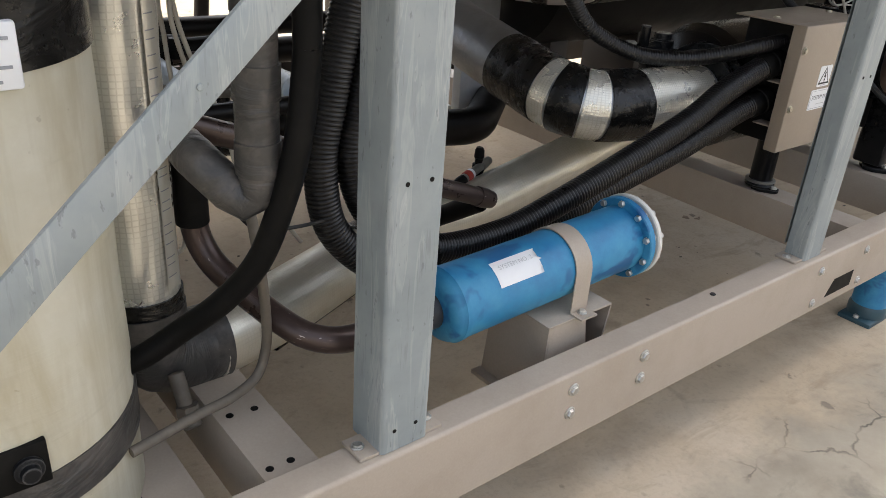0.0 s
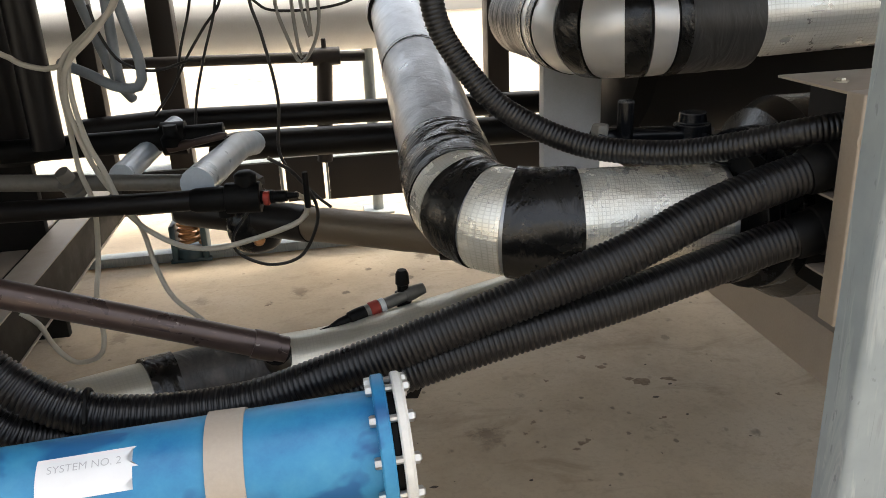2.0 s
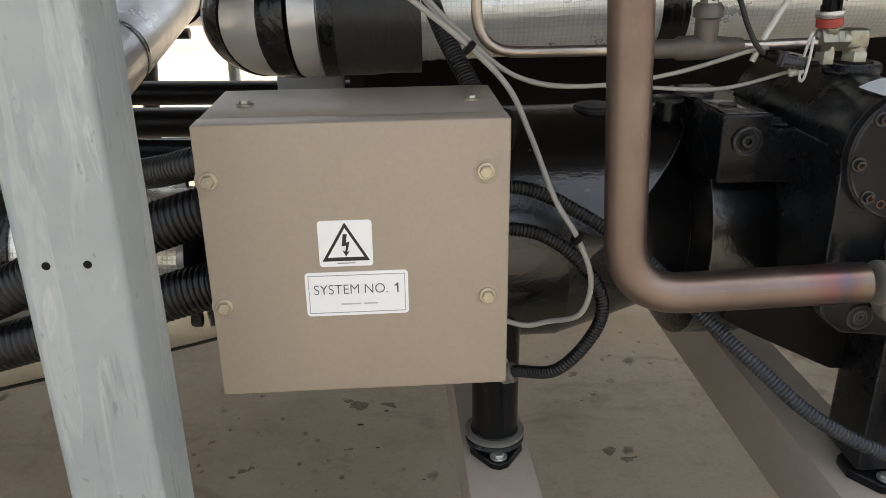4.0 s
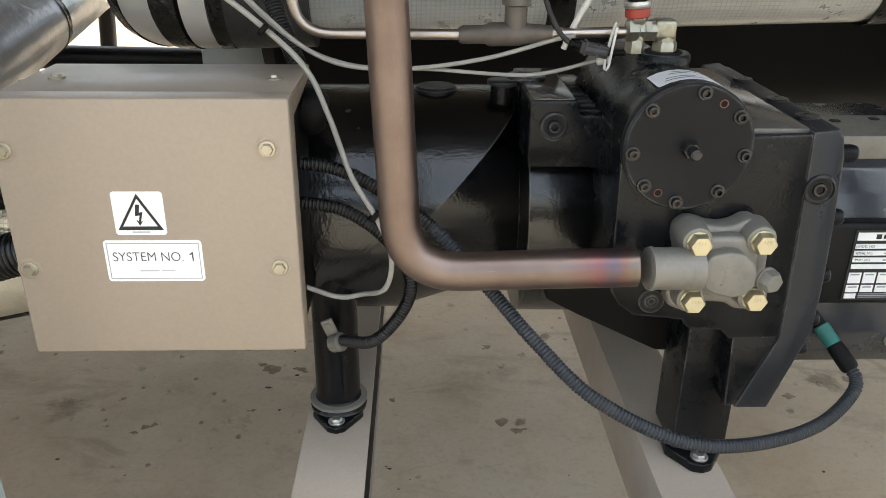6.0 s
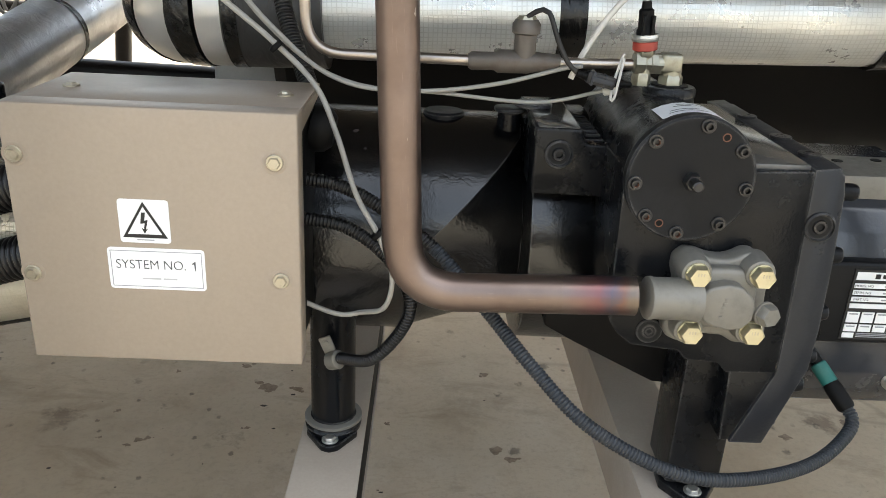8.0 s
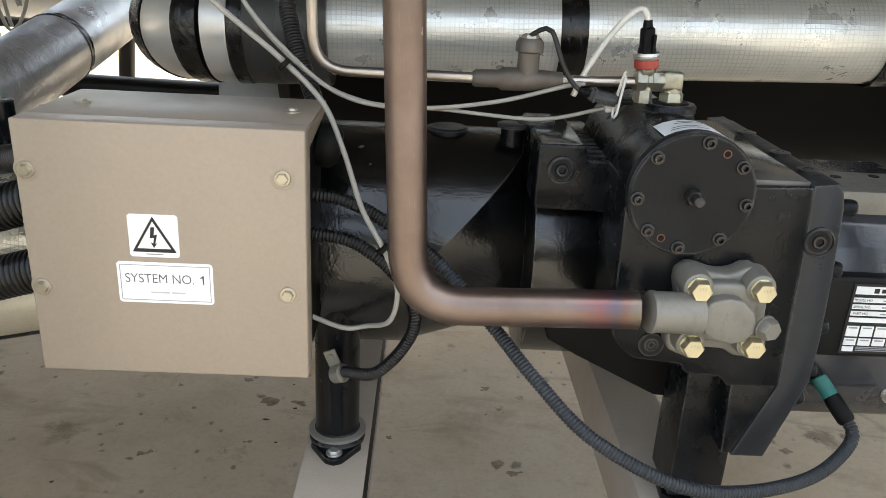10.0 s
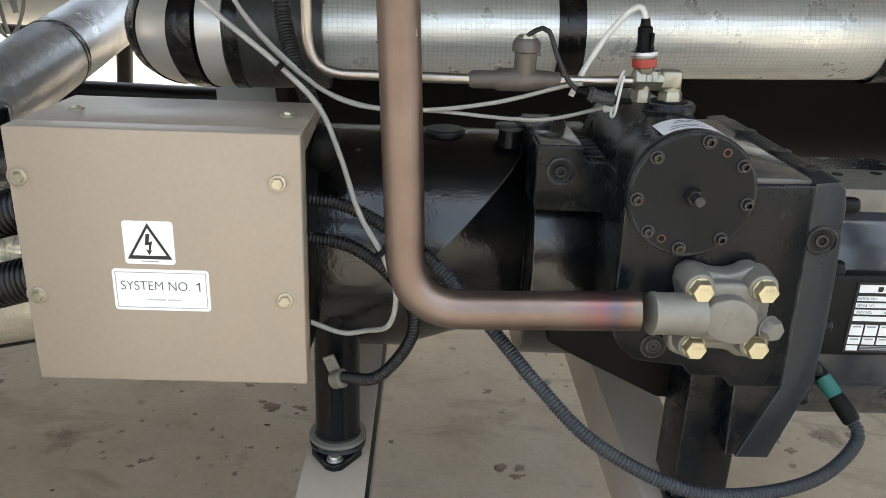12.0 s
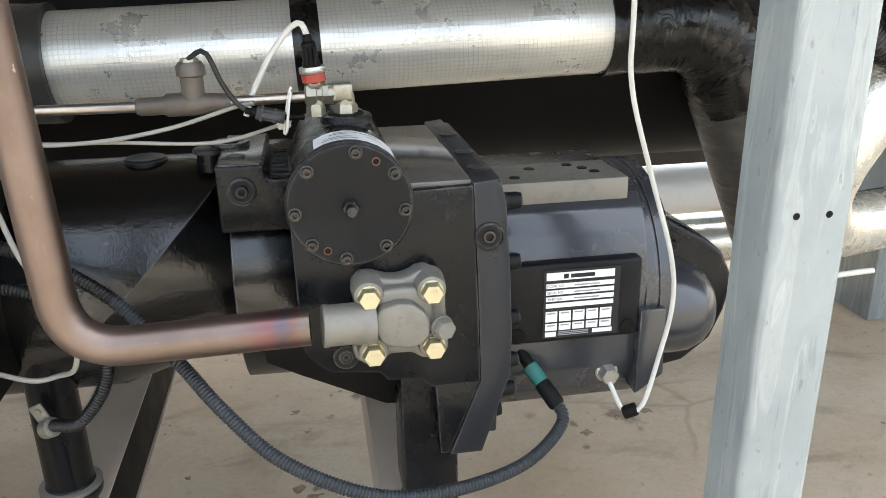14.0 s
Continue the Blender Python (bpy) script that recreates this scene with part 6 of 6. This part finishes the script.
cable("black_hose", [(0.125, 0.915, 1.755), (0.115, 0.916, 0.905), (0.103, 0.92, 0.80), (0.087, 0.935, 0.72), (0.066, 0.96, 0.642), (0.033, 1.0, 0.577), (-0.01, 1.04, 0.526), (-0.055, 1.06, 0.492), (-0.085, 1.08, 0.475)], 0.0165, RUBBER, "thick black rubber hose hanging in an arc", "hose", 16)
cable("copper_tube", [(0.112, 1.09, 0.72), (0.108, 1.04, 0.60), (0.12, 1.05, 0.50), (0.122, 1.06, 0.44), (0.10, 1.05, 0.405), (0.05, 1.03, 0.40), (0.0, 1.02, 0.40), (-0.10, 1.0, 0.395)], 0.0075, DUSTY_VALVE, "thin dusty copper tube bent above the beam", "tube", 12)
cable("black_wire", [(0.10, 1.12, 0.66), (0.15, 1.13, 0.60), (0.22, 1.14, 0.585), (0.27, 1.13, 0.59)], 0.003, CABLE_BLACK, "thin black wire behind the post")

# ---- loose cables at the rear ----
def bundle(paths, r, material, label):
    for p in paths:
        cable("loose_cable", p, r, material, label, "cable", 10, 0.012, "loose cables at the rear")


bundle([
    [(0.47, 1.9, 1.48), (0.425, 1.90, 0.946), (0.373, 1.89, 0.894), (0.318, 1.88, 0.847), (0.302, 1.88, 0.797), (0.305, 1.87, 0.728), (0.310, 1.86, 0.630), (0.327, 1.85, 0.555), (0.314, 1.85, 0.442), (0.298, 1.84, 0.359), (0.299, 1.83, 0.272), (0.284, 1.82, 0.235), (0.236, 1.82, 0.228), (0.205, 1.81, 0.275), (0.19, 1.80, 0.33), (0.16, 1.80, 0.36)],
    [(0.46, 1.9, 1.48), (0.429, 1.90, 0.950), (0.381, 1.88, 0.894), (0.330, 1.87, 0.843), (0.327, 1.85, 0.771), (0.343, 1.83, 0.691), (0.365, 1.82, 0.636), (0.403, 1.80, 0.545), (0.477, 1.78, 0.487), (0.552, 1.77, 0.469), (0.644, 1.75, 0.488), (0.736, 1.73, 0.523), (0.753, 1.72, 0.562), (0.735, 1.68, 0.592)],
    [(0.48, 1.9, 1.48), (0.431, 1.88, 0.955), (0.381, 1.87, 0.887), (0.327, 1.86, 0.835), (0.315, 1.85, 0.772), (0.329, 1.84, 0.689), (0.356, 1.84, 0.609), (0.411, 1.83, 0.517), (0.432, 1.82, 0.420), (0.459, 1.81, 0.353), (0.52, 1.80, 0.29), (0.58, 1.78, 0.20)],
    [(0.10, 1.88, 0.90), (0.205, 1.88, 0.860), (0.238, 1.88, 0.839), (0.280, 1.88, 0.827), (0.312, 1.88, 0.832)],
], 0.0055, CABLE_CREAM, "loose cream cable hanging behind the conduits")
bundle([
    [(0.51, 2.4, 1.48), (0.497, 2.40, 0.922), (0.456, 2.40, 0.799), (0.44, 2.40, 0.73)],
    [(0.60, 2.4, 1.48), (0.571, 2.40, 0.918), (0.52, 2.40, 0.85), (0.468, 2.40, 0.778), (0.42, 2.40, 0.70), (0.37, 2.38, 0.64)],
    [(0.58, 2.4, 1.48), (0.557, 2.40, 0.905), (0.515, 2.40, 0.787), (0.479, 2.40, 0.674), (0.464, 2.40, 0.590)],
    [(0.66, 2.0, 1.48), (0.671, 2.00, 0.930), (0.688, 2.00, 0.856), (0.707, 2.00, 0.721), (0.699, 2.00, 0.593), (0.761, 2.00, 0.504), (0.80, 1.98, 0.47)],
    [(0.66, 1.96, 0.53), (0.612, 1.95, 0.479), (0.580, 1.92, 0.438), (0.596, 1.88, 0.412), (0.659, 1.85, 0.393), (0.725, 1.82, 0.416), (0.763, 1.79, 0.484), (0.769, 1.75, 0.550), (0.735, 1.72, 0.62), (0.69, 1.70, 0.66)],
    [(0.60, 2.3, 0.97), (0.660, 2.30, 0.918), (0.701, 2.30, 0.892), (0.802, 2.30, 0.889), (0.897, 2.30, 0.906), (0.98, 2.30, 0.96)],
    [(0.30, 2.20, 0.93), (0.315, 2.20, 0.86), (0.35, 2.20, 0.80), (0.42, 2.20, 0.775), (0.50, 2.25, 0.79)],
], 0.0036, CABLE_BLACK, "thin dark cable hanging at the rear")
bundle([
    [(0.70, 2.3, 1.48), (0.714, 2.30, 0.894), (0.735, 2.30, 0.820), (0.753, 2.30, 0.769), (0.772, 2.30, 0.767), (0.800, 2.30, 0.809), (0.816, 2.30, 0.870), (0.82, 2.30, 1.48)],
    [(0.745, 2.28, 1.48), (0.752, 2.29, 0.900), (0.758, 2.30, 0.800), (0.765, 2.30, 0.772)],
    [(0.765, 2.28, 1.48), (0.773, 2.30, 0.912), (0.784, 2.30, 0.840), (0.792, 2.30, 0.825), (0.79, 2.30, 0.90), (0.785, 2.30, 1.48)],
], 0.0046, CABLE_GREY, "coiled grey cable hanging at the rear")
for q in ([(0.33, 2.2, 1.48), (0.363, 2.20, 0.937), (0.393, 2.20, 0.80), (0.390, 2.20, 0.735), (0.329, 2.20, 0.740), (0.27, 2.22, 0.775), (0.20, 2.25, 0.80)], [(0.18, 2.25, 1.48), (0.257, 2.25, 0.990), (0.289, 2.25, 0.864), (0.325, 2.25, 0.742), (0.34, 2.30, 0.70)], [(0.33, 2.22, 1.48), (0.335, 2.22, 0.912), (0.334, 2.22, 0.782), (0.33, 2.25, 0.74)]):
    pipe("grey_hose", q, 0.0125, HOSE_GREY, "grey-blue hose looping down at the rear", "hose", n=14, elbow=0.05, group="hoses at the rear")
lever = thing("valve_lever", (0.48, 2.15, 0.60), "brown lever and body of the rear valve", "valve")
part("arm", turned((0.43, 2.17, 0.594), (0.577, 2.13, 0.626), [(0, 0.011), (0.05, 0.012), (0.06, 0.009), (0.14, 0.0085), (0.152, 0.005)], 12), BROWN_TUBE, lever)
part("bonnet", turned((0.44, 2.17, 0.60), (0.44, 2.17, 0.65), [(0, 0.024), (0.02, 0.026), (0.03, 0.018), (0.05, 0.016)], 16), RUBBER, lever)

# ---- pipes beyond the compressor end ----
pipe("white_jacket_pipe", [(2.75, 2.35, 0.37), (4.6, 2.35, 0.375)], 0.075, WHITE_PIPE, "white jacketed pipe under the evaporator", n=24)
pipe("foil_pipe", [(2.72, 2.15, 0.27), (4.6, 2.15, 0.27)], 0.055, FOIL_CREAM, "yellowed foil pipe near the floor", n=24)
pipe("foil_pipe", [(3.0, 1.32, 0.92), (2.83, 1.30, 0.70), (2.95, 1.45, 0.55), (3.3, 1.6, 0.52)], 0.06, FOIL_CREAM, "foil wrapped elbow beyond the post", n=24, elbow=0.1)
cable("white_wire", [(2.66, 1.1, 1.76), (2.64, 1.1, 0.95), (2.62, 1.1, 0.80), (2.60, 1.1, 0.68), (2.66, 1.1, 0.62), (2.80, 1.1, 0.62)], 0.004, CABLE_WHITE, "white wire hanging beyond the post")
for i in range(3):
    conduit([(2.80 + 0.05 * i, 1.22, 1.76), (2.80 + 0.05 * i, 1.22, 1.0), (2.86 + 0.06 * i, 1.24, 0.90), (3.1, 1.3, 0.84 + 0.03 * i), (3.6, 1.35, 0.84 + 0.03 * i)], 0.022, "black corrugated conduit beyond the post", ends=False, group="conduits beyond the post")

e = thing("plug_connector", (2.428, 1.03, 0.487), "small dark plug hanging on the white wire", "connector")
part("shell", rod((2.424, 1.03, 0.486), (2.440, 1.025, 0.494), 0.0085, 12), RUBBER, e)
e = thing("box_gland", (1.70, 1.15, 0.79), "black round cable gland beside the box", "gland")
part("body", turned((1.688, 1.15, 0.79), (1.716, 1.15, 0.785), [(0, 0.026), (0.01, 0.028), (0.02, 0.026), (0.028, 0.018)], 24), RUBBER, e)
e = thing("suction_valve", (1.36, 1.36, 0.70), "black service valve with bright nut by the discharge end", "valve")
part("body", turned((1.36, 1.36, 0.655), (1.36, 1.36, 0.757), [(0, 0.045), (0.04, 0.05), (0.06, 0.046), (0.066, 0.03), (0.085, 0.028), (0.087, 0.022), (0.102, 0.02)], 28), BLACK, e)
part("stem", rod((1.235, 1.32, 0.72), (1.235, 1.32, 0.79), 0.012, 14), BLACK, e)
part("nut", hexagon((1.20, 1.33, 0.735), (1.20, 1.33, 0.755), 0.014), CASTING, e)
part("arm", rod((1.19, 1.33, 0.735), (1.36, 1.36, 0.72), 0.016, 14), BLACK, e)

# ---- small fittings under the conduits and at the rear ----
e = thing("conduit_hanger", (0.86, 1.2, 0.42), "small dark hanger block under the black conduits", "hanger")
part("block", prism([(0.818, 0.452), (0.855, 0.467), (0.897, 0.442), (0.889, 0.424), (0.838, 0.430)], "y", 1.175, 1.235, 0.002), RUBBER, e)
part("rod", rod((0.84, 1.205, 0.435), (0.82, 1.30, 0.37), 0.008, 10), RUBBER, e)
e = thing("globe_valve", (0.60, 2.28, 0.285), "black globe valve with hexagon cap on the low pipe", "valve")
part("body", turned((0.60, 2.28, 0.285), (0.60, 2.28, 0.462), [(0, 0.045), (0.012, 0.060), (0.04, 0.074), (0.075, 0.078), (0.11, 0.070), (0.135, 0.052), (0.15, 0.036), (0.155, 0.030), (0.177, 0.030)], 32), BLACK, e)
part("cap", turned((0.60, 2.28, 0.460), (0.60, 2.28, 0.490), [(0, 0.036), (0.02, 0.036), (0.024, 0.028), (0.03, 0.020)], 6), BLACK_MATT, e)
part("stub", rod((0.60, 2.27, 0.375), (0.40, 2.42, 0.37), 0.046, 20), PIPE_BLACK, e)
part("drip_mark", turned((0.61, 2.206, 0.33), (0.612, 2.198, 0.33), [(0, 0.016), (0.008, 0.010)], 12), SPRING, e, "coppery plug")

# printed seam tape on the upright pipe
bm = bmesh.new()
ring = [[bm.verts.new((-0.005 + 0.0602 * math.cos(radians(a)), 1.20 + 0.0602 * math.sin(radians(a)), z)) for a in (-68, -60, -52, -44)] for z in (0.53, 1.15, 1.75)]
for p, q in zip(ring, ring[1:]):
    for k in range(3):
        bm.faces.new((p[k], p[k + 1], q[k + 1], q[k]))
tape_strip = part("seam_tape", bm, FOIL_CREAM, col, "printed seam tape", smooth=60)
bm = bmesh.new()
for i in range(46):
    z = 0.55 + i * 0.0165 + 0.003 * math.sin(i * 2.3)
    row = [[bm.verts.new((-0.005 + 0.0606 * math.cos(radians(a)), 1.20 + 0.0606 * math.sin(radians(a)), zz)) for zz in (z, z + 0.0016)] for a in (-66, -58, -50)]
    for p, q in zip(row, row[1:]):
        bm.faces.new((p[0], q[0], q[1], p[1]))
part("tick_marks", bm, INK_GREY, tape_strip, smooth=60)

# ---- crumbs of dirt on the floor ----
random.seed(11)
bm = bmesh.new()
for i in range(90):
    cx, cy = random.uniform(0.1, 3.3), random.uniform(0.95, 2.4)
    if random.random() < 0.6:
        cx, cy = 0.9 + random.gauss(0, 0.22) + random.choice((0.0, 0.75, 1.5)), 1.5 + random.gauss(0, 0.25)
    s, el = random.choice((0.0012, 0.0018, 0.0025, 0.005)) * random.uniform(0.7, 1.3), random.uniform(0.6, 2.2)
    ring = [bm.verts.new((cx + s * el * random.uniform(0.5, 1.5) * math.cos(k * 1.047), cy + s * random.uniform(0.6, 1.4) * math.sin(k * 1.047), GROUND - 0.0005)) for k in range(6)]
    top = bm.verts.new((cx + s * 0.2, cy, GROUND + s * random.uniform(0.2, 0.55)))
    for k in range(6):
        bm.faces.new((ring[k], ring[(k + 1) % 6], top))
solid("floor_debris", bm, DIRT, (1.5, 1.6, GROUND), "dark crumbs of dirt scattered on the concrete", "debris", kind="stuff", smooth=0)
bm = bmesh.new()
STAINS = ((1.49, 1.788, 0.030), (1.555, 1.785, 0.018), (1.42, 1.876, 0.016), (1.268, 1.576, 0.012), (1.252, 1.558, 0.010), (1.285, 1.584, 0.009), (1.163, 1.637, 0.008), (1.192, 1.676, 0.009), (1.19, 1.58, 0.007), (1.473, 1.629, 0.008), (1.99, 1.58, 0.022), (2.017, 1.55, 0.016), (1.984, 1.876, 0.014), (1.764, 1.66, 0.010), (1.39, 1.937, 0.016), (0.587, 2.48, 0.012), (1.27, 1.842, 0.008), (2.787, 1.725, 0.020), (2.62, 1.66, 0.016))
for cx, cy, size in STAINS:
    size *= 0.75
    for lobe in range(3):
        ox, oy, rr = (0, 0, 1.0) if not lobe else (random.uniform(-1.6, 1.6) * size, random.uniform(-1.0, 1.0) * size, random.uniform(0.25, 0.55))
        ring = [bm.verts.new((cx + ox + size * rr * (0.9 + 0.75 * noise.noise(Vector((cx * 31, k * 0.55, lobe)))) * math.cos(k * 0.449), cy + oy + size * rr * 0.8 * (0.9 + 0.75 * noise.noise(Vector((cx * 31, k * 0.55, lobe)))) * math.sin(k * 0.449), GROUND + 0.0006)) for k in range(14)]
        mid = bm.verts.new((cx + ox, cy + oy, GROUND + 0.001 + size * 0.03))
        for k in range(14):
            bm.faces.new((ring[k], ring[(k + 1) % 14], mid))
solid("dried_flakes", bm, FLAKE, (1.5, 1.6, GROUND), "brown dried flakes and drips on the concrete", "debris", kind="stuff", smooth=0)
